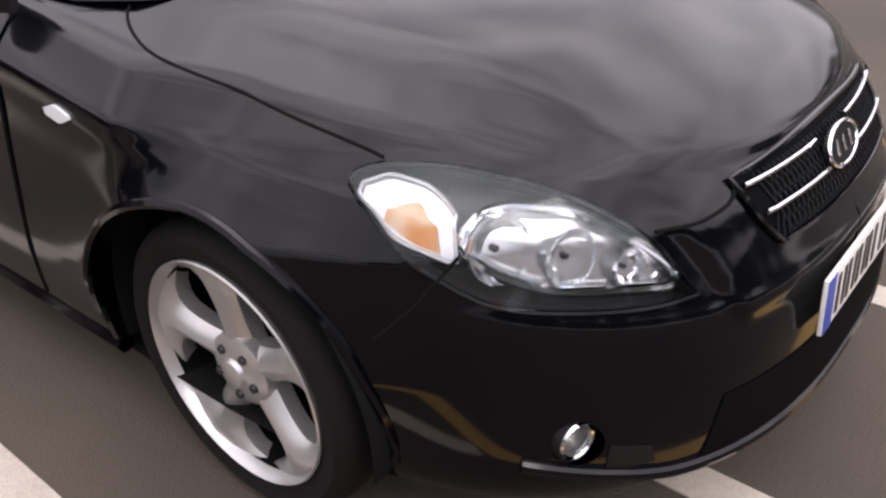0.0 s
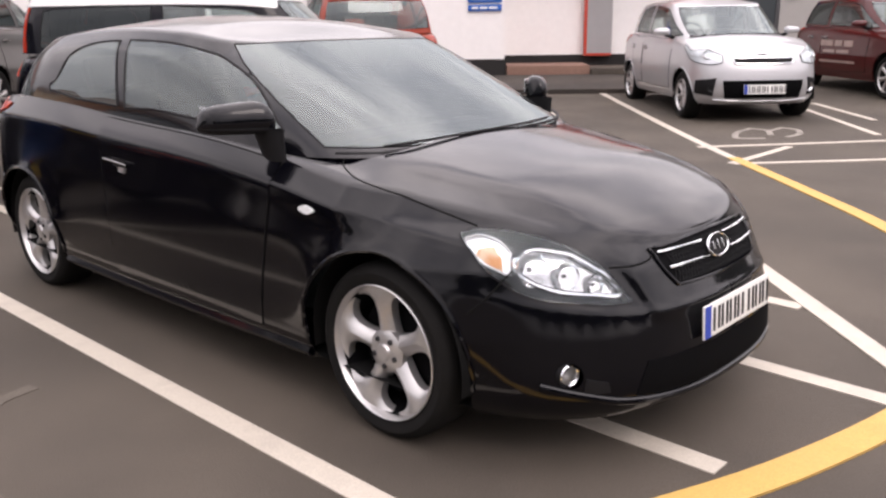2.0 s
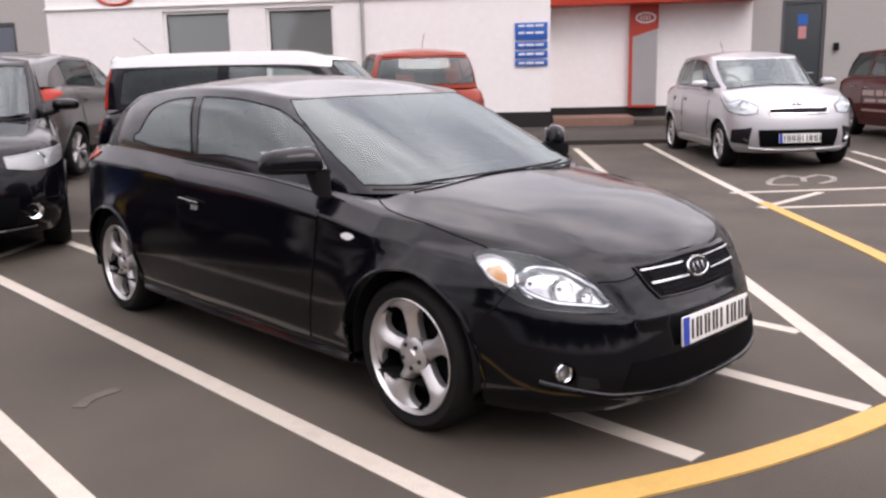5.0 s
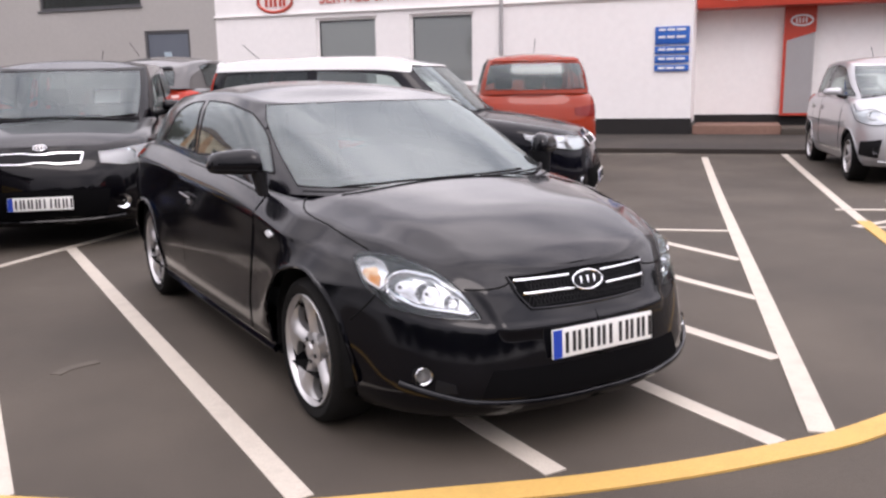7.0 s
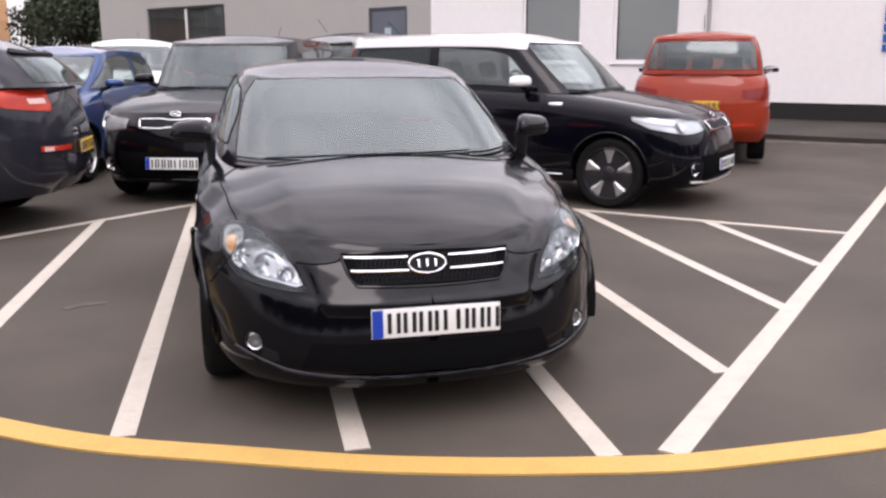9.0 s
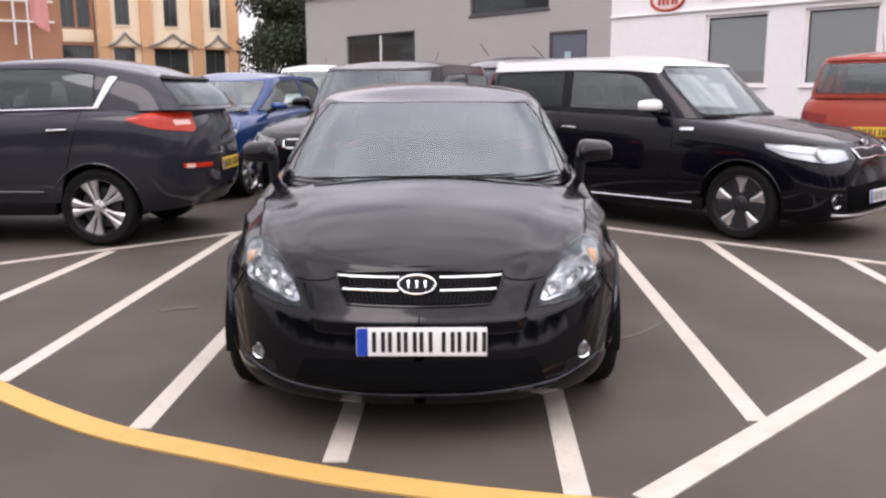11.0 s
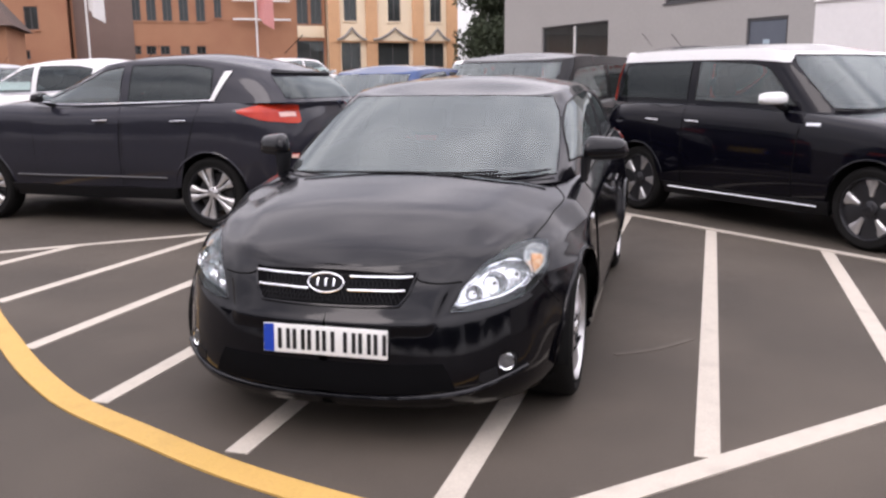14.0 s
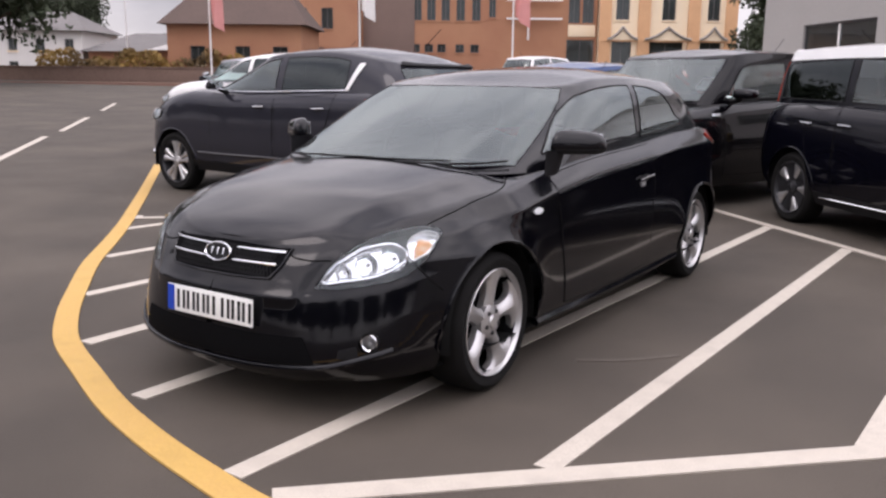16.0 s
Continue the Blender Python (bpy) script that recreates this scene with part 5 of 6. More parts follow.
def parked_car(name, label, m, paint, wb=2.57, fo=0.83, ro=0.74, w=0.90, hood=0.84, cowl=1.02, belt=1.04, tail=1.06, yc=0.28, yw=0.98, roof=1.50, dome=0.06, ye=3.0, yb=3.2,
               top=0.66, r=0.325, rim=0.235, style="petal", roof_paint=None, pillar=None, cap=None, lamps="front", nose_n=3.2, tail_n=3.8, doors=(1.05, 1.95, 2.75), rear_glass=1, chrome_belt=False,
               lamp_z=(0.68, 0.86), tail_z=(0.86, 1.10), grille=(0.30, 0.70, 0.80), plate_z=0.48, cladding=None, sill=0.22, fine=0.62, rear_plate=0.72, seat_mat=None, drop=0.045, glass_top=0.90, band=0.925, tall_lamps=False, pinch=0.0, lamp_run=0.42, strip=False, rear_lens=None, spoiler=None, fender=0.0, mirror_size=1.0, sill_mat=None, fog_black=False, fog_size=0.045, refl_z=0.46, handle_back=0.2, rear_width=0.60, mouth=0.55, lamp_in=0.60, lamp_mat=None, fog_at=(0.74, 0.40), lettering=False):
    root = thing(name, label, "car")
    end = wb + ro
    h = Hull(w=curve((0, w * 0.92), (0.15, w * 0.97), (0.4, w), (0.7, w * 0.99), (0.9, w * 0.965), (1, w * 0.90)), yn=0.15, yt=wb + 0.1,
             yf=curve((0, -fo + 0.10), (0.15, -fo + 0.02), (0.35, -fo), (0.6, -fo + 0.02), (0.85, -fo + 0.08), (1, -fo + 0.17)),
             yr=curve((0, end - 0.12), (0.2, end - 0.01), (0.5, end), (0.8, end - 0.04), (1, end - 0.10)), n=nose_n, m=tail_n,
             zb=curve((-fo, sill - 0.02), (0.4, sill), (wb - 0.3, sill), (end, sill + 0.06)),
             zs=curve((-fo + 0.15, hood - 0.06), (-fo + 0.45, hood), (yc, cowl - 0.06), (yc + 0.6, belt - 0.04), (wb, belt), (end - 0.1, tail - 0.04)),
             crown=curve((-fo + 0.15, 0.01), (-fo + 0.45, 0.05), (yc, 0.06), (end, 0.04)))
    g = Hull(w=curve((0, w * 0.895), (0.35, w * 0.895 - (w * 0.895 - top) * 0.24), (0.7, w * 0.895 - (w * 0.895 - top) * 0.56), (1, top)), yn=yw + 0.35, yt=ye - 0.45,
             yf=curve((0, yc - 0.05), (0.5, (yc + yw) / 2 - 0.03), (1, yw)), yr=curve((0, yb), (0.5, (yb + ye) / 2 + 0.03), (1, ye)), n=3.3, m=4.0,
             zb=curve((yc, cowl - 0.04), (yc + 0.6, belt - 0.05), (ye, belt + 0.0)), zs=curve((yw, roof - 0.055), (yw + 0.5, roof - 0.01), ((yw + ye) / 2, roof), (ye, roof - drop)),
             crown=curve((yw, 0.0), (yw + 0.15, dome * 0.35), (yw + 0.5, dome), (ye - 0.4, dome), (ye, 0.0)))
    a, b, c = doors

    def u_at(y):
        return g.side(y, float(g.zb(y)) + 0.15)[0]
    panes = [("windscreen", [(-0.52, 0.10), (0, 0.08), (0.52, 0.10)], [(-0.66, 0.93), (0, 0.95), (0.66, 0.93)], 0),
             ("front_door_window", [(u_at(yc + 0.50), 0.10), (u_at(a + 0.1), 0.10), (u_at(b - 0.05), 0.10)], [(u_at(yc + 0.50) + 0.01, 0.16), (u_at(a + 0.15), glass_top - 0.06), (u_at(b - 0.05), glass_top)], 0),
             ("rear_door_window", [(u_at(b + 0.05), 0.10), (u_at(c - 0.3), 0.10), (u_at(c), 0.105)], [(u_at(b + 0.05), glass_top), (u_at(c - 0.3), glass_top - 0.02), (u_at(c) - 0.02, glass_top - 0.06)], rear_glass),
             ("rear_window", [(3 - rear_width, 0.14), (3, 0.12), (3 + rear_width, 0.14)], [(2.96 - rear_width, 0.86), (3, 0.88), (3.04 + rear_width, 0.86)], rear_glass)]
    car_shell(root, h, g, paint, (0.0, wb), r + 0.045, r, panes, (CAR_GLASS, DARK_GLASS), (yc + 0.25, min(end - 0.2, yb)), fine, roof_paint, pillar, band=band)
    fittings(root, yc + 0.3, belt - 0.02, ((-0.37, yc + 1.1), (0.37, yc + 1.1), (0.0, yc + 2.0)), seat_mat)
    for sd in (1, -1):
        for y in (0.0, wb):
            wheel(root, sd * (w - 0.025), y, r, rim, style, 20 if y else 0)
        for y0, y1 in ((yc + 0.32, b - 0.01), (b + 0.02, min(c + 0.05, wb - 0.1))):
            lo = [h.side(y0 + (0.05 if y0 < 1 else 0), sill + 0.12), h.side((y0 + y1) / 2, sill + 0.11), h.side(y1 - (0 if y1 < b else 0.22), sill + 0.12)]
            hi = [h.side(y0, float(h.zs(y0)) - 0.01), h.side((y0 + y1) / 2, float(h.zs(1)) - 0.01), h.side(y1, float(h.zs(y1)) - 0.01)]
            door = part("door", patch(h, lo, hi, 22, 14, 0.004, 0.005, sd), paint, root)
            part("door_gap", line_on(h, rim_loop(lo, hi), 0.002, 0.004, sd, True), WELL, door)
            hy, hz = y1 - handle_back, belt - 0.17
            part("handle_cup", patch(h, [h.side(hy + 0.03, hz - 0.028), h.side(hy + 0.13, hz - 0.024)], [h.side(hy + 0.04, hz + 0.022), h.side(hy + 0.12, hz + 0.026)], 8, 5, 0.0065, 0.003, sd), TRIM, door)
            part("door_handle", line_on(h, along([h.side(hy, hz), h.side(hy + 0.08, hz + 0.004), h.side(hy + 0.17, hz + 0.006)], 8), 0.022, 0.008, sd, n=8), CHROME if lamps != "plain" else paint, door)
        mirror(root, sd, (w * 0.90, yc + 0.52, belt - 0.02), paint, cap, mirror_size)
        lo = [h.front(w * lamp_in, lamp_z[0] + 0.02), h.front(w * 0.78, lamp_z[0]), h.front(w * 0.93, lamp_z[0] + 0.04), h.side(-fo + 0.62, lamp_z[1] - 0.03)]
        hi = [h.front(w * (lamp_in - 0.02), lamp_z[0] + 0.10), h.front(w * 0.76, lamp_z[1] - 0.02), h.front(w * 0.92, lamp_z[1]), h.side(-fo + 0.64, lamp_z[1] + 0.01)]
        lamp = part("headlamp", patch(h, lo, hi, 20, 10, 0.005, 0.012, sd), lamp_mat or LAMP_SHELL, root)
        part("lamp_edge", line_on(h, rim_loop(lo, hi), 0.007 if lamp_mat else 0.005, 0.006 if lamp_mat else 0.005, sd, True), STEEL if lamp_mat else TRIM, lamp)
        uv = h.front(w * 0.77, (lamp_z[0] + lamp_z[1]) / 2)
        p, nn = h.lift(*uv, 0.010), h.normal(*map(np.array, uv))
        reflector(lamp, (p[0] * sd, p[1], p[2]), (nn[0] * 0.5 * sd, nn[1] * 1.3, nn[2]), 0.055, 0.03)
        turn = Matrix.Translation((p[0] * sd, p[1], p[2])) @ Vector((nn[0] * 0.5 * sd, nn[1] * 1.3, nn[2])).to_track_quat("X", "Z").to_matrix().to_4x4()
        part("lamp_bezel", Solid().lathe([(0.056, 0.004), (0.060, 0.008), (0.066, 0.006), (0.068, -0.004)], 24, turn), STEEL, lamp)
        mid = [((a1 + b1) / 2, (a2 + b2) / 2) for (a1, a2), (b1, b2) in zip(lo, hi)]
        part("lamp_rib", line_on(h, along(mid[1:], 14), 0.010, 0.004, sd), STEEL, lamp)
        lens = part("lamp_lens", Solid().grid(uv_sheet(h, lo, hi, 20, 10, 0.022, sd)), LENS_GLASS, lamp)
        lens.visible_shadow = False
        if fog_black:
            part("fog_surround", patch(h, [h.front(w * 0.71, 0.305), h.front(w * 0.91, 0.33)], [h.front(w * 0.68, 0.515), h.front(w * 0.91, 0.485)], 8, 6, 0.006, 0.01, sd), TRIM, root)
        uv = h.front(w * fog_at[0], fog_at[1])
        p, nn = h.lift(*uv, 0.010), h.normal(*map(np.array, uv))
        reflector(root, (p[0] * sd, p[1], p[2]), (nn[0] * 0.5 * sd, nn[1] * 1.3, nn[2]), fog_size, 0.03, "fog_lamp")
        t0, t1 = tail_z[0], min(tail_z[1], tail - 0.03)
        lo = [h.side(end - lamp_run, t0 + 0.09), h.side(end - lamp_run * 0.6, t0 + 0.02), h.side(end - 0.13, t0 - 0.01), h.back(w * 0.62, t0 + 0.01)]
        hi = [h.side(end - lamp_run - 0.01, t0 + 0.11), h.side(end - lamp_run * 0.6, t1 - 0.01), h.side(end - 0.16, t1 - 0.02), h.back(w * 0.60, t1 - 0.05)]
        if tall_lamps:
            lo, hi = [h.side(end - 0.10, t0 + 0.10), h.side(end - 0.06, t0 + 0.10)], [h.side(end - 0.12, t1 + 0.02), h.side(end - 0.06, t1 + 0.02)]
        tl = part("tail_lamp", patch(h, lo, hi, 24, 8, 0.008, 0.02, sd), rear_lens or RED_LENS, root)
        if tall_lamps:
            part("upper_tail_lamp", patch(g, [(2.39, 0.02), (2.47, 0.02)], [(2.39, 0.80), (2.43, 0.80)], 6, 12, 0.010, 0.02, sd), RED_LENS, root)
        if strip:
            part("lamp_strip", patch(h, [h.back(w * 0.66, tail_z[0] + 0.05), h.back(w * 0.80, tail_z[0] + 0.05)], [h.back(w * 0.66, tail_z[0] + 0.09), h.back(w * 0.80, tail_z[0] + 0.09)], 8, 4, 0.012, 0.006, sd), PALE_LENS, tl)
            part("clear_reflector", patch(h, [h.back(w * 0.70, refl_z + 0.007), h.back(w * 0.78, refl_z + 0.010)], [h.back(w * 0.70, refl_z + 0.040), h.back(w * 0.78, refl_z + 0.044)], 4, 3, 0.012, 0.006, sd), PALE_LENS, root)
        part("rear_reflector", patch(h, [h.back(w * 0.45, refl_z), h.back(w * 0.80, refl_z + 0.01)], [h.back(w * 0.45, refl_z + 0.04), h.back(w * 0.80, refl_z + 0.05)], 10, 4, 0.008, 0.008, sd), RED_LENS, root)
        if cladding:
            lo, hi = [h.side(0.36, sill + 0.01), h.side(wb / 2, sill), h.side(wb - 0.38, sill + 0.01)], [h.side(0.34, sill + 0.12), h.side(wb / 2, sill + 0.11), h.side(wb - 0.36, sill + 0.12)]
            part("side_cladding", patch(h, lo, hi, 20, 5, 0.012, 0.02, sd), TRIM, root)
            part("sill_strip", line_on(h, along([h.side(0.45, sill + cladding), h.side(wb / 2, sill + cladding), h.side(wb - 0.45, sill + cladding)], 14), 0.014, 0.009, sd), sill_mat or CHROME, root)
        if chrome_belt:
            low = panes[1][1] + panes[2][1]
            part("belt_strip", line_on(g, along([(u, v - 0.02) for u, v in low], 30), 0.008, 0.007, sd), CHROME, root)
            u, v = panes[2][1][-1]
            yq, foot, head = c - 0.01, g.zb(c) + 0.030, g.zs(c) - 0.085
            spot = [[g.side(yq + 0.12 * t + (0.045 + 0.025 * t) * e, foot + (head - foot) * t) for e in np.linspace(0, 1, 4)] for t in np.linspace(0, 1, 10)]
            uv = np.array(spot)
            sheet = [g.lift(uv[..., 0], uv[..., 1], off) * np.array([sd, 1, 1]) for off in (0.012, 0.002)]
            part("pillar_strip", Solid().slab(*sheet), WHITE_PAINT, root, "bright pillar strip")
        for y0, y1, z0, z1 in ((0.95, 1.22, 0.70, 0.79), (1.28, 1.50, 0.70, 0.79), (1.56, 1.95, 0.70, 0.79), (1.05, 1.42, 0.60, 0.65), (1.48, 1.85, 0.60, 0.65), (0.85, 1.95, 0.45, 0.485)) if lettering else ():
            part("lettering_bar", patch(h, [h.side(y0, z0), h.side(y1, z0)], [h.side(y0, z1), h.side(y1, z1)], 8, 3, 0.008, 0.003, sd), FADED_LETTER, root)
        if fender:
            part("fender_badge", patch(h, [h.side(0.47, fender), h.side(0.60, fender)], [h.side(0.47, fender + 0.022), h.side(0.60, fender + 0.022)], 6, 3, 0.010, 0.01, sd), CHROME, root)
    gw, z0, z1 = grille
    lo = [h.front(-gw * 0.94, z0), h.front(-gw * 0.4, z0 - 0.004), h.front(0, z0 - 0.005 + pinch), h.front(gw * 0.4, z0 - 0.004), h.front(gw * 0.94, z0)]
    hi = [h.front(-gw, z1), h.front(-gw * 0.4, z1 + 0.004), h.front(0, z1 + 0.005 - pinch), h.front(gw * 0.4, z1 + 0.004), h.front(gw, z1)]
    gr = part("grille", patch(h, lo, hi, 24, 6, 0.006, 0.012), TRIM, root, "black grille with a chrome edge")
    part("grille_edge", line_on(h, rim_loop(lo, hi), 0.008, 0.009, 1, True), CHROME, gr)
    lo, hi = [h.front(-w * mouth, sill + 0.06), h.front(0, sill + 0.06), h.front(w * mouth, sill + 0.06)], [h.front(-w * 0.60, plate_z + 0.10), h.front(0, plate_z + 0.10), h.front(w * 0.60, plate_z + 0.10)]
    part("lower_intake", patch(h, lo, hi, 24, 8, 0.005, 0.01), DEEP_BLACK, root)
    lip = along([h.front(-w * 0.70, sill + 0.05), h.front(0, sill + 0.03), h.front(w * 0.70, sill + 0.05)], 30)
    part("bumper_strip", line_on(h, lip, 0.012, 0.012), ALLOY if cladding else paint, root)
    p = h.lift(*h.front(0, plate_z), 0.016)
    plate(root, (0, p[1] - 0.006, p[2]), 4)
    p = h.lift(*h.front(0, z1 + 0.045), 0.012)
    badge(root, (0, p[1], p[2]), 25, 0.05, 0.026)
    p = h.lift(*h.back(0, rear_plate), 0.012)
    plate(root, (0, p[1] + 0.006, p[2]), 2, True, True)
    wiper(root, g, [(-0.36, 0.05), (-0.1, 0.08), (0.16, 0.09)])
    wiper(root, g, [(0.02, 0.05), (0.24, 0.07), (0.46, 0.10)])
    part("cowl", line_on(g, along([(-0.52, 0.05), (0, 0.04), (0.52, 0.05)], 24), 0.0, 0.012), TRIM, root)
    part("roof_spoiler", patch(g, [(2.42, 0.92), (3, 0.94), (3.58, 0.92)], [(2.42, 1.12), (3, 1.12), (3.58, 1.12)], 20, 5, 0.02, 0.03), roof_paint or spoiler or paint, root)
    part("aerial", Solid().tube([(0, ye - 0.25, roof + dome - 0.01), (0, ye - 0.05, roof + dome + 0.16)], 0.004, 6), TRIM, root)
    root.matrix_world = m
    return root


boxy = dict(wb=2.57, fo=0.83, ro=0.74, w=0.895, hood=0.895, cowl=1.055, belt=1.09, tail=1.08, yc=0.34, yw=0.86, roof=1.575, dome=0.05, ye=3.12, yb=3.24, top=0.70, r=0.325, rim=0.238, style="petal",
            lamp_z=(0.69, 0.835), tail_z=(0.80, 1.04), grille=(0.335, 0.715, 0.79), plate_z=0.40, lamp_in=0.53, fog_at=(0.70, 0.385), nose_n=3.4, tail_n=4.5, drop=0.012, glass_top=0.80, band=0.815, tall_lamps=True, pinch=0.012, fender=0.93, mirror_size=1.15, fog_size=0.06, doors=(1.05, 1.95, 2.95))
parked_car("small_suv_car", "blue-black boxy small SUV with a white roof and mirror caps", heading(3.25, 4.32, 0.71, -0.704, 1.03), NAVY_PAINT, roof_paint=WHITE_PAINT, cap=WHITE_PAINT, cladding=0.075, **boxy)
boxy_black = parked_car("small_suv_car", "black boxy small SUV with a sales sheet on its windscreen", heading(-1.13, 5.60, -0.30, -0.95, 1.04), DULL_BLACK_PAINT, lamp_mat=STEEL, **boxy)
to_car = boxy_black.matrix_world.inverted()
part("sales_sheet", Solid().box(-0.13, 0.13, -0.002, 0.002, -0.10, 0.10, 0, to_car @ pose(-0.47, 6.72, 1.29, -52, 0, -17)), PAPER, boxy_black, "pale sales sheet on the windscreen")
tall = dict(wb=2.62, fo=0.86, ro=0.90, w=0.915, hood=1.0, cowl=1.20, belt=1.165, tail=1.20, yc=0.32, yw=1.22, roof=1.56, dome=0.07, ye=3.22, yb=3.50, top=0.66, r=0.335, rim=0.243, style="twin", strip=True, sill_mat=FRAME_GREY, lamp_run=0.60, cap=TRIM, spoiler=TRIM, nose_n=2.7,
            lamp_z=(0.79, 0.93), tail_z=(0.985, 1.155), grille=(0.34, 0.80, 0.88), chrome_belt=True, cladding=0.215, sill=0.26, doors=(1.1, 1.67, 2.62), tail_n=2.9, rear_plate=0.66, drop=0.13, refl_z=0.655, handle_back=0.28, rear_width=0.56)
parked_car("suv_car", "dark grey SUV with chrome window strips and silver wheels", heading(-5.58, 4.29, -0.9995, 0.02, 1.0), GREY_PAINT, **tall)
parked_car("suv_car", "white SUV parked alongside the dark grey SUV", heading(-9.1, 7.1, -0.9995, 0.02, 1.0), WHITE_PAINT, **tall)
parked_car("suv_car", "mid-grey SUV with red tail lamps, parked nose to the building", heading(2.80, 12.76, 0.68, 0.73, 1.08), MID_GREY_PAINT, **{**tall, "chrome_belt": False})
hatch = dict(wb=2.50, fo=0.80, ro=0.66, w=0.85, hood=0.82, cowl=0.98, belt=1.00, tail=1.0, yc=0.20, yw=0.95, roof=1.43, dome=0.06, ye=2.85, yb=3.05, top=0.62, r=0.305, rim=0.21, style="seven", rear_glass=0)
parked_car("electric_hatchback_car", "bright blue hatchback parked facing the bay", heading(-3.35, 6.95, -0.20, -0.98, 1.06), BLUE_PAINT, **hatch)
parked_car("hatchback_car", "orange compact hatchback parked with its tail towards the bay", heading(6.70, 9.15, 0.52, 0.855, 1.03), ORANGE_PAINT, cap=TRIM, **{**hatch, "tail_z": (0.80, 0.96), "rear_lens": DARK_RED_LENS, "roof": 1.60, "cowl": 1.06, "belt": 1.10, "tail": 1.12, "ye": 2.95, "yb": 3.08})
city = dict(wb=2.385, fo=0.66, ro=0.52, w=0.795, hood=0.87, cowl=1.00, belt=0.99, tail=1.02, yc=0.10, yw=0.88, roof=1.42, dome=0.055, ye=2.62, yb=2.80, top=0.58, r=0.285, rim=0.19, style="seven", rear_glass=0,
            lamp_z=(0.665, 0.88), grille=(0.36, 0.672, 0.735), plate_z=0.385, fog_black=True, doors=(0.9, 1.7, 2.3), lamps="plain", mouth=0.56)
parked_car("city_car", "silver small city car parked facing the lane", heading(8.68, 3.17, -0.69, -0.73, 1.09), SILVER_PAINT, **city)
parked_car("hatchback_car", "dark red hatchback with cream lettering beside the silver city car", heading(12.35, 1.65, -0.69, -0.73, 1.08), RED_PAINT, lettering=True, **{**hatch, "rear_glass": 1})
parked_car("hatchback_car", "white hatchback standing among the parked cars", heading(-2.75, 12.6, 0.05, -1.0, 1.17), WHITE_PAINT, **hatch)
parked_car("hatchback_car", "silver hatchback parked beyond the dark grey SUV", heading(-17.6, 14.7, -0.95, 0.3, 1.05), SILVER_PAINT, **hatch)
parked_car("estate_car", "white estate car parked far off before the brick building", heading(-13.6, 30.2, 0.30, 0.95, 1.2), WHITE_PAINT, **hatch)



# ---- far buildings, trees and poles ----
def far_point(px, dist):
    """A place seen across the lane: px metres to the right of the line towards the brick building."""
    fwd, right = Vector((-0.57, 0.82, 0)).normalized(), Vector((0.82, 0.57, 0)).normalized()
    return Vector((2.6, -2.95, 0)) + fwd * dist + right * px


def brick_block(name, label, a, b, deep, height, mat, wins, storeys, roof_h=3.0, win=(1.0, 1.5), z0=0.6, sill_mat=STUCCO, bays=(), roof_mat=None, openings=()):
    d = (b - a)
    length = d.length
    turn = math.atan2(d.y, d.x)
    root = thing(name, label, "building", Matrix.Translation((a.x, a.y, z0)) @ Matrix.Rotation(turn, 4, "Z"))
    ww, wh = win
    holes = []
    for s in storeys:
        holes.append([(x - ww / 2, x + ww / 2, s, s + wh) for x in wins])
    if openings:
        holes = [list(openings)]
    s = wall_with_holes(Solid(), 0, length, -1.5, height, 0.35, [q for row in holes for q in row], Matrix())
    part("wall", s, mat, root, smooth=0)
    for q in ((0, 0.35, 0.36, deep), (length - 0.35, length, 0.36, deep), (0, length, deep + 0.01, deep + 0.3)):
        part("end_wall", Solid().box(*q, -1.5, height), mat, root, smooth=0)
    for row in holes:
        for x0, x1, zz0, zz1 in row:
            w = part("window", Solid().box(x0, x1, 0.14, 0.2, zz0, zz0 + 0.07).box(x0, x1, 0.14, 0.2, zz1 - 0.07, zz1).box(x0, x0 + 0.07, 0.14, 0.2, zz0, zz1).box(x1 - 0.07, x1, 0.14, 0.2, zz0, zz1).box((x0 + x1) / 2 - 0.03, (x0 + x1) / 2 + 0.03, 0.14, 0.2, zz0, zz1), FRAME_GREY, root, smooth=0)
            part("pane", Solid().put([(x0, 0.18, zz0), (x1, 0.18, zz0), (x1, 0.18, zz1), (x0, 0.18, zz1)], [(0, 1, 2, 3)]), DARK_PANE, w)
            part("sill", Solid().box(x0 - 0.08, x1 + 0.08, -0.08, 0.12, zz0 - 0.12, zz0), sill_mat, w, smooth=0)
    part("room_behind", Solid().box(0.4, length - 0.4, 1.5, 1.6, -1, height - 0.3), ROOM_DARK, root, smooth=0)
    if roof_h:
        o = 0.5
        part("roof", Solid().put([(-o, -o, height), (length + o, -o, height), (length + o, deep + o, height), (-o, deep + o, height), (2.0, deep / 2, height + roof_h), (length - 2.0, deep / 2, height + roof_h)],
                                 [(0, 1, 5, 4), (1, 2, 5), (2, 3, 4, 5), (3, 0, 4), (3, 2, 1, 0)]), roof_mat or ROOF_TILE, root, smooth=0)
    for x in bays:
        part("pilaster", Solid().box(x - 0.5, x + 0.5, -0.25, 0.0, -1.5, height, 0.02), PIER, root)
    return root


FAR = 75.0


def street(col):
    """Metres along the far street, from a column of the view across the lane."""
    return (col - 784) / 1500 * FAR


def column(col, wide, z0, z1, start):
    x = street(col) - street(start)
    return (x - wide / 2, x + wide / 2, z0, z1)


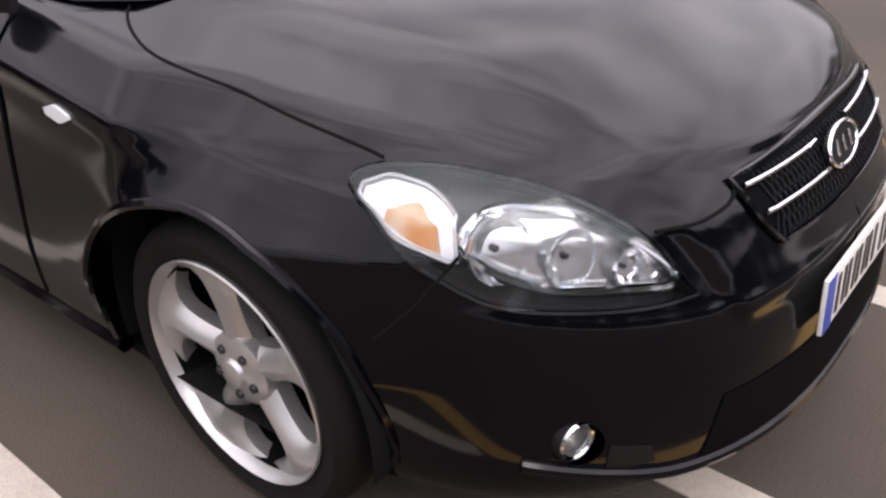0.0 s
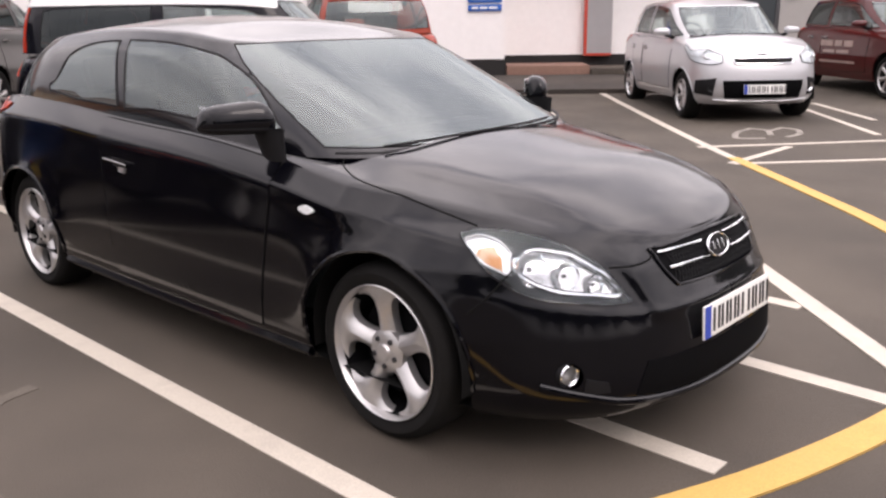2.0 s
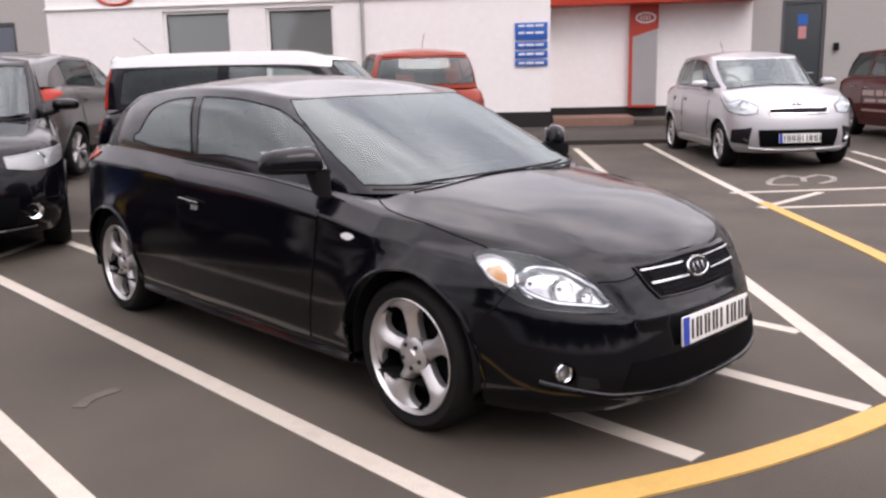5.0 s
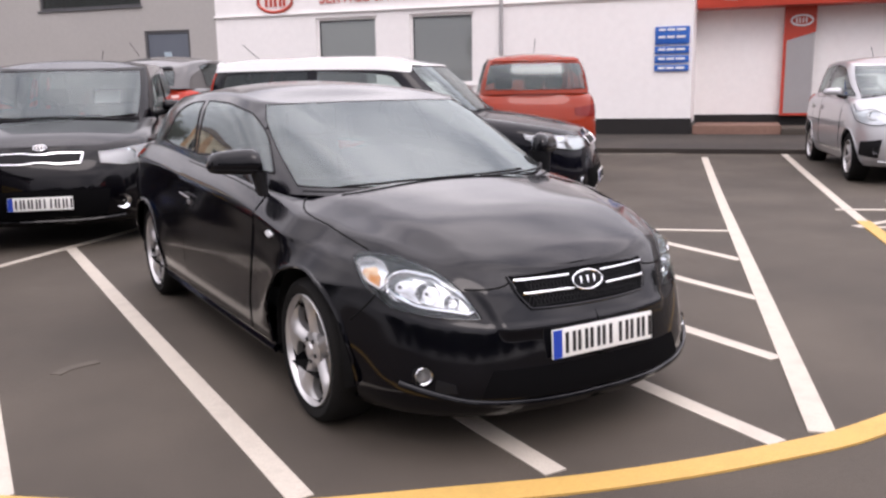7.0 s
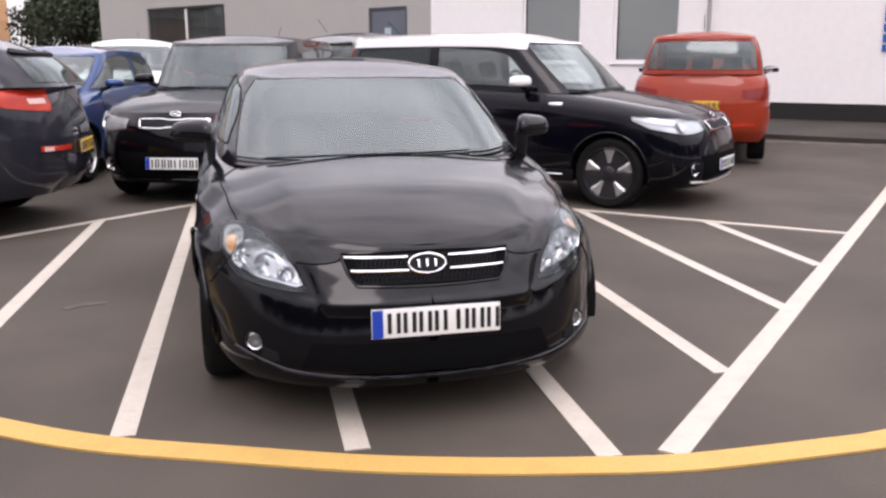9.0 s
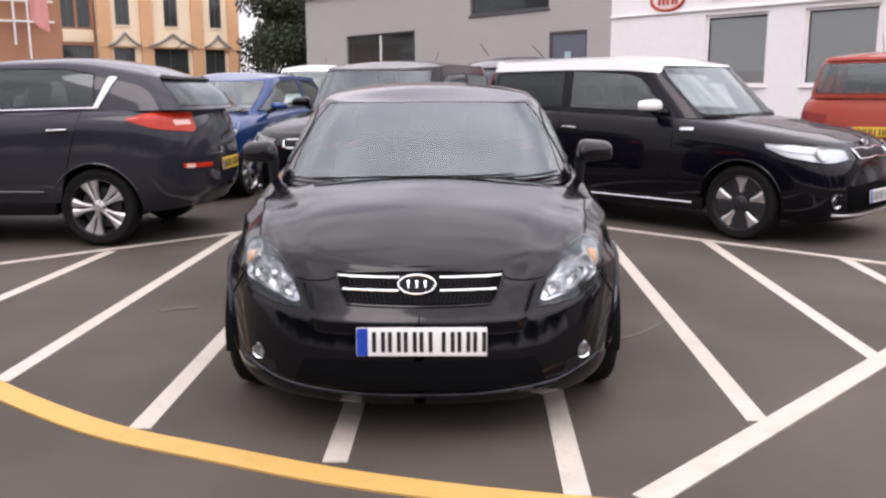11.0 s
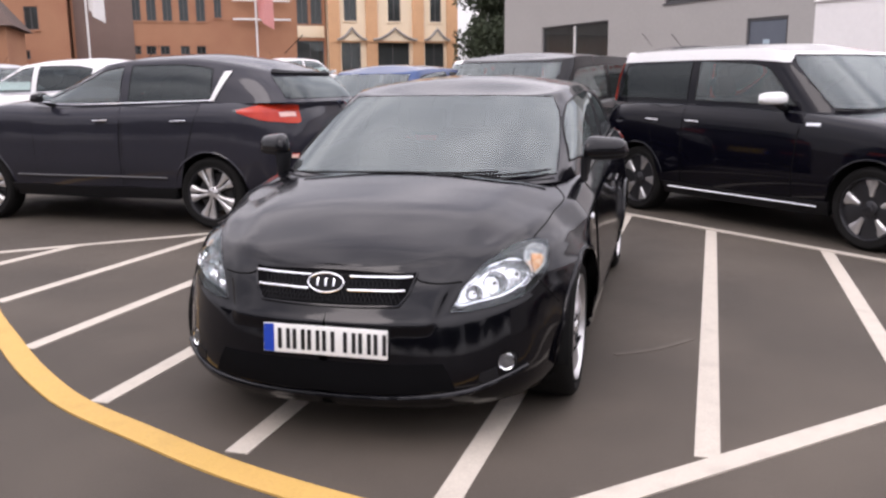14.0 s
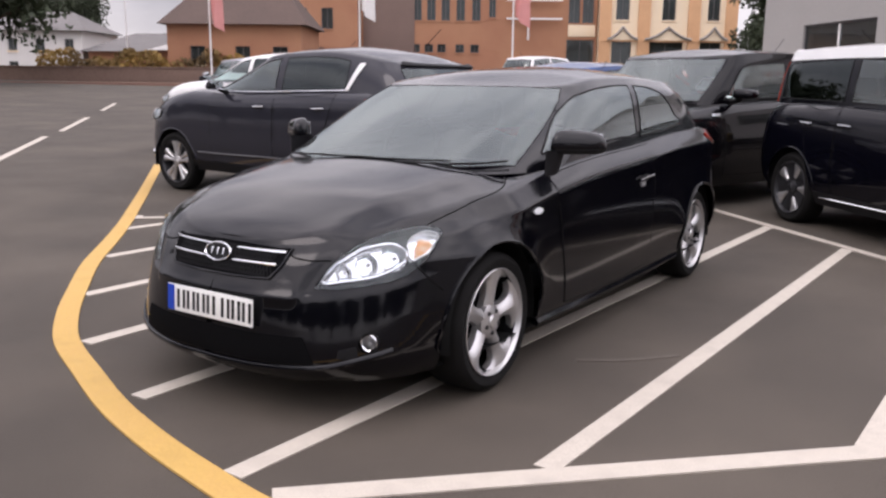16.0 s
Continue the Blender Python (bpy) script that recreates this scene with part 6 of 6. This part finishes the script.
wing = [column(c, w, 4.15, 5.9, 435) for c, w in ((487, 1.25), (540, 1.0), (584, 1.0))] + [column(c, 0.8, 1.9, 2.6, 435) for c in (470, 520, 570)]
brick_block("brick_building", "orange-brown brick wing with three dark windows", Vector((*far_point(street(435), FAR)[:2], 0)), Vector((*far_point(street(636), FAR)[:2], 0)), 10, 10.5, BRICK, [], (), 2.5, z0=1.4, sill_mat=BRICK, openings=wing)
hall = [column(c, 0.75, 5.0, 7.6, 640) for c in (738, 762, 787, 813, 840)] + [column(868, 0.6, 5.3, 6.9, 640)] + [column(c, 0.75, 2.3, 3.0, 640) for c in (735, 758, 780, 812, 838)] + [column(c, 1.0, 4.9, 8.0, 640) for c in (1010, 1034)] + [column(1022, 2.4, 0.2, 3.5, 640)]
arcade = brick_block("brick_building", "long brown brick hall with a row of narrow arched windows", Vector((*far_point(street(640), FAR + 1)[:2], 0)), Vector((*far_point(street(1050), FAR + 1)[:2], 0)), 10, 11.0, BRICK, [], (), 2.5, z0=1.4, sill_mat=BRICK, openings=hall)
# flat brown sheet painted as the shadow in the shop front's recess
part("recess_shade_panel", Solid().box(0.2, street(733) - street(640), -0.10, -0.004, -1.4, 7.6, 0.02), SHADE_PANEL, arcade)
for c in (738, 762, 787, 813, 840):
    x = street(c) - street(640)
    rim = [(x + 0.46 * math.cos(t), -0.04, 7.3 + 0.46 * math.sin(t)) for t in np.linspace(0, math.pi, 13)]
    part("arch", Solid().tube(rim, 0.09, 6), BRICK, arcade)
for z in (5.2, 6.75):
    part("pale_beam", Solid().box(street(892) - street(640), street(988) - street(640), -0.5, -0.32, z - 0.08, z + 0.08, 0.01), POLE_WHITE, arcade)
part("pale_post", Solid().box(street(930) - street(640) - 0.08, street(930) - street(640) + 0.08, -0.5, -0.34, 3.4, 8.6, 0.01), POLE_WHITE, arcade)
part("cream_panel", Solid().box(street(1000) - street(640), street(1047) - street(640), -0.08, -0.004, 3.75, 4.75, 0.02), STUCCO, arcade)
tall_row = [column(c, w, 5.15, 8.4, 1052) for c, w in ((1090, 1.15), (1169, 1.15), (1246, 1.05))] + [column(c, w, 0.2, 3.35, 1052) for c, w in ((1090, 1.7), (1166, 3.0), (1243, 1.8))]
cream = brick_block("rendered_building", "cream rendered building with orange piers and tall dark windows", Vector((*far_point(street(1052), FAR)[:2], 0)), Vector((*far_point(street(1284), FAR)[:2], 0)), 10, 11.0, STUCCO, [], (), 2.5, z0=1.4,
                    bays=[street(c) - street(1052) for c in (1060, 1127, 1212, 1276)], openings=tall_row)
for c, w in ((1090, 1.3), (1168, 2.0), (1246, 1.2)):
    x = street(c) - street(1052)
    arc = [(x + w * t, -0.45, 3.55 + 1.0 * (1 - abs(t)) ** 1.8) for t in np.linspace(-1, 1, 19)]
    part("canopy", Solid().tube(arc, 0.11, 6), TARMAC_KERB, cream)
    part("canopy_front", Solid().prism([(q[0], q[2]) for q in arc] + [(x + w, 3.45), (x - w, 3.45)], -0.06, 0.06, Matrix.Translation((0, -0.3, 0)) @ Matrix.Rotation(math.pi / 2, 4, "X")), STUCCO, cream)
part("ledge", Solid().box(0, street(1284) - street(1052), -0.3, -0.252, 3.32, 3.5, 0.01), PIER, cream)
brick_block("hipped_building", "brick building with a steep brown hipped roof", far_point(-18.4, 58), far_point(-9.5, 58), 8, 4.2, BRICK, [2, 5, 7.5], (1.6,), 3.4, (1.0, 1.2))
brick_block("low_building", "low building with a wide grey roof", far_point(-27, 66), far_point(-14.6, 64), 7, 2.6, BRICK, [2, 5, 7.5], (0.8,), 1.5, (1.0, 1.0), roof_mat=SLATE)
brick_block("low_building", "low shed with a pale sheet roof", far_point(-20.5, 62), far_point(-14.6, 61), 5, 2.6, BRICK, [1.5, 4], (0.8,), 1.1, (1.0, 1.0), roof_mat=PALE_ROOF)
brick_block("white_house", "small white house with dark windows", far_point(-34, 66), far_point(-27.4, 66), 7, 4.1, COTTAGE, [1.3, 3.4, 5.6], (0.9, 2.6), 1.6, (0.7, 0.9), roof_mat=SLATE)


def tree(name, label, at, height, spread, seed, leaves=24000, low=0.2, mat=None):
    rnd = random.Random(seed)
    root = thing(name, label, "tree", Matrix.Translation(at))
    trunk = Solid()
    trunk.tube([(0, 0, -0.5), (0.05, 0, height * 0.2), (-0.05, 0.05, height * 0.45), (0.0, 0.1, height * 0.7)], height * 0.022, 8)
    tips = []
    for k in range(16):
        a, z = rnd.uniform(0, 6.28), height * rnd.uniform(low, 0.6)
        ln = spread * rnd.uniform(0.45, 0.9)
        tip = (ln * math.cos(a), ln * math.sin(a), z + height * rnd.uniform(0.04, 0.30))
        trunk.tube([(0, 0, z), (tip[0] * 0.5, tip[1] * 0.5, z + (tip[2] - z) * 0.4), tip], height * 0.008, 5)
        tips.append(tip)
    part("trunk", trunk, BARK, root)
    blobs = [(t, spread * rnd.uniform(0.22, 0.42)) for t in tips] + [((rnd.uniform(-0.45, 0.45) * spread, rnd.uniform(-0.45, 0.45) * spread, height * rnd.uniform(0.4, 0.92)), spread * rnd.uniform(0.22, 0.42)) for _ in range(14)]
    verts, faces = [], []
    for _ in range(leaves):
        (cx, cy, cz), rr = rnd.choice(blobs)
        v = Vector((rnd.gauss(0, 1), rnd.gauss(0, 1), rnd.gauss(0, 1))).normalized() * rr * rnd.uniform(0.1, 1.08)
        c = Vector((cx, cy, cz)) + v
        s = rnd.uniform(0.06, 0.12) * spread / 3
        q = Euler((rnd.uniform(0, 6.28), rnd.uniform(0, 6.28), rnd.uniform(0, 6.28))).to_matrix()
        n = len(verts)
        verts += [tuple(c + q @ Vector(p)) for p in ((-s, -s * 0.4, 0), (s, -0.1 * s, s * 0.2), (0.1 * s, 0.8 * s, 0.15 * s), (-s * 0.8, s * 0.5, 0))]
        faces.append((n, n + 1, n + 2, n + 3))
    crown = Solid()
    crown.v, crown.f = verts, faces
    part("crown", crown, mat or LEAF, root, smooth=0)
    return root


def far_tree(px, dist, z, turn, size=1.0):
    p = far_point(px, dist)
    return copy_thing(big, Matrix.Translation((p.x, p.y, z)) @ Matrix.Rotation(radians(turn), 4, "Z") @ Matrix.Scale(size, 4))


p = far_point(24.6, 60)
big = tree("tree", "dark green leafy tree, behind the parked cars or added unseen for reflections", (p.x, p.y, 0.5), 8.6, 4.6, 3)
far_tree(28.6, 62, 1.0, 150, 1.1)
far_tree(27.6, 66, 1.0, 80, 0.9)
far_tree(-27.2, 46, 0.2, 200, 1.4)
far_tree(-33.4, 76, 2.0, 130, 0.8)
far_tree(-24.5, 84, 0.0, 20, 0.62)
# added trees, never in view: a dark skyline for paint and glass to reflect
unseen_trees = [(-34, -20), (-29, -27), (-22, -31), (-15, -34), (-8, -35), (0, -36), (8, -35), (15, -33), (22, -29), (28, -23), (33, -15), (36, -7), (-38, -12)]
for i, (x, y) in enumerate(unseen_trees):
    copy_thing(big, pose(x, y, 0.4, 0, 0, 47 * i))


def hedge(name, label, a, b, height, deep, seed, mat, z):
    rnd = random.Random(seed)
    d = (b - a)
    u = d.normalized()
    s = Solid()
    for _ in range(int(d.length * 260)):
        along_it = rnd.random()
        top = 0.78 + 0.16 * math.sin(along_it * 19) + 0.08 * math.sin(along_it * 53 + 1)
        c = a + d * along_it + Vector((-u.y, u.x, 0)) * rnd.uniform(-deep, deep) / 2 + Vector((0, 0, z + height * top * rnd.random() ** 0.7))
        r = rnd.uniform(0.06, 0.14)
        q = Euler((rnd.uniform(0, 6.28), rnd.uniform(0, 6.28), rnd.uniform(0, 6.28))).to_matrix()
        s.put([tuple(c + q @ Vector(p)) for p in ((-r, -r * 0.6, 0), (r * 0.7, -r, 0.1 * r), (r, r * 0.5, 0), (-r * 0.5, r, 0))], [(0, 1, 2, 3)])
    return tagged(part(name, s, mat, None, smooth=0), label, "hedge", kind="stuff")


hedge("hedge", "ochre autumn hedge along the far side of the road", far_point(-27, 58), far_point(-11, 58), 2.4, 1.4, 5, HEDGE, 0.9)
hedge("hedge", "dark green shrubs behind the brick piers", far_point(21.0, 64), far_point(31, 62), 4.6, 1.8, 8, LEAF, 1.0)
low_wall = Solid()
a, b = far_point(-36, 55.5), far_point(-11, 54)
d = (b - a)
lay = Matrix.Translation((a.x, a.y, 0.9)) @ Matrix.Rotation(math.atan2(d.y, d.x), 4, "Z")
low_wall.box(0, d.length, -0.15, 0.15, -1.2, 0.95, 0.02, lay).box(0, d.length, -0.2, 0.2, 0.952, 1.05, 0.02, lay)
tagged(part("boundary_wall", low_wall, WALL_BROWN), "low brown boundary wall along the far road", "wall", kind="structure")
a, b = far_point(-34, 51.5), far_point(-9, 50)
d = (b - a)
tagged(part("pavement", Solid().box(0, d.length, -1.2, 1.2, -0.3, 0.12, 0.02, Matrix.Translation((a.x, a.y, 0.88)) @ Matrix.Rotation(math.atan2(d.y, d.x), 4, "Z")), PAVING, None), "brown pavement along the far road", "pavement", kind="structure")
for px in (15.0, 15.8, 16.6, 17.4, 18.2):
    p = far_point(px, 40)
    pier = thing("brick_pier", "short brick pier of the boundary behind the parked cars", "pier", Matrix.Translation((p.x, p.y, 0.4)), "boundary piers")
    part("pier_shaft", Solid().box(-0.18, 0.18, -0.18, 0.18, -0.4, 1.75, 0.015), BRICK, pier)
    part("pier_cap", Solid().box(-0.22, 0.22, -0.22, 0.22, 1.75, 1.83, 0.015), TARMAC_KERB, pier)


def flagpole(at, height, cloth, label):
    root = thing("flagpole", label, "flagpole", Matrix.Translation(at))
    part("pole", Solid().tube([(0, 0, -0.5), (0, 0, height * 0.5), (0, 0, height)], 0.042, 8), POLE_WHITE, root)
    g = np.array([[(0.05 + 0.75 * u, 0.14 * math.sin(7 * u + v), height - 0.1 - 1.5 * v - 0.55 * u) for u in np.linspace(0, 1, 12)] for v in np.linspace(0, 1, 10)])
    part("flag", Solid().slab(g, g + np.array([0, 0.012, 0])), cloth, root)
    return root


p = far_point(-3.85, 40)
flagpole((p.x - 0.0, p.y, 0.6), 5.4, FLAG_WHITE, "white flag hanging on a tall pale pole")
p = far_point(3.17, 40)
flagpole((p.x, p.y, 0.6), 5.2, FLAG_RED, "pink and white flag hanging on a pale pole")
p = far_point(-10.7, 40)
flagpole((p.x, p.y, 0.6), 4.9, FLAG_RED, "red and white flag hanging on a pale pole")
for px, dist in ((-21.8, 60), (22.2, 60)):
    p = far_point(px, dist)
    post = thing("street_lamp", "slim pale lamp post beside the road", "lamp post", Matrix.Translation((p.x, p.y, 0.4)), "lamp posts")
    part("pole", Solid().tube([(0, 0, -0.5), (0, 0, 4), (0, 0, 7.5)], 0.05, 8), POLE_WHITE, post)
    part("lamp_head", Solid().box(-0.1, 0.5, -0.1, 0.1, 7.45, 7.55, 0.03), STEEL, post)
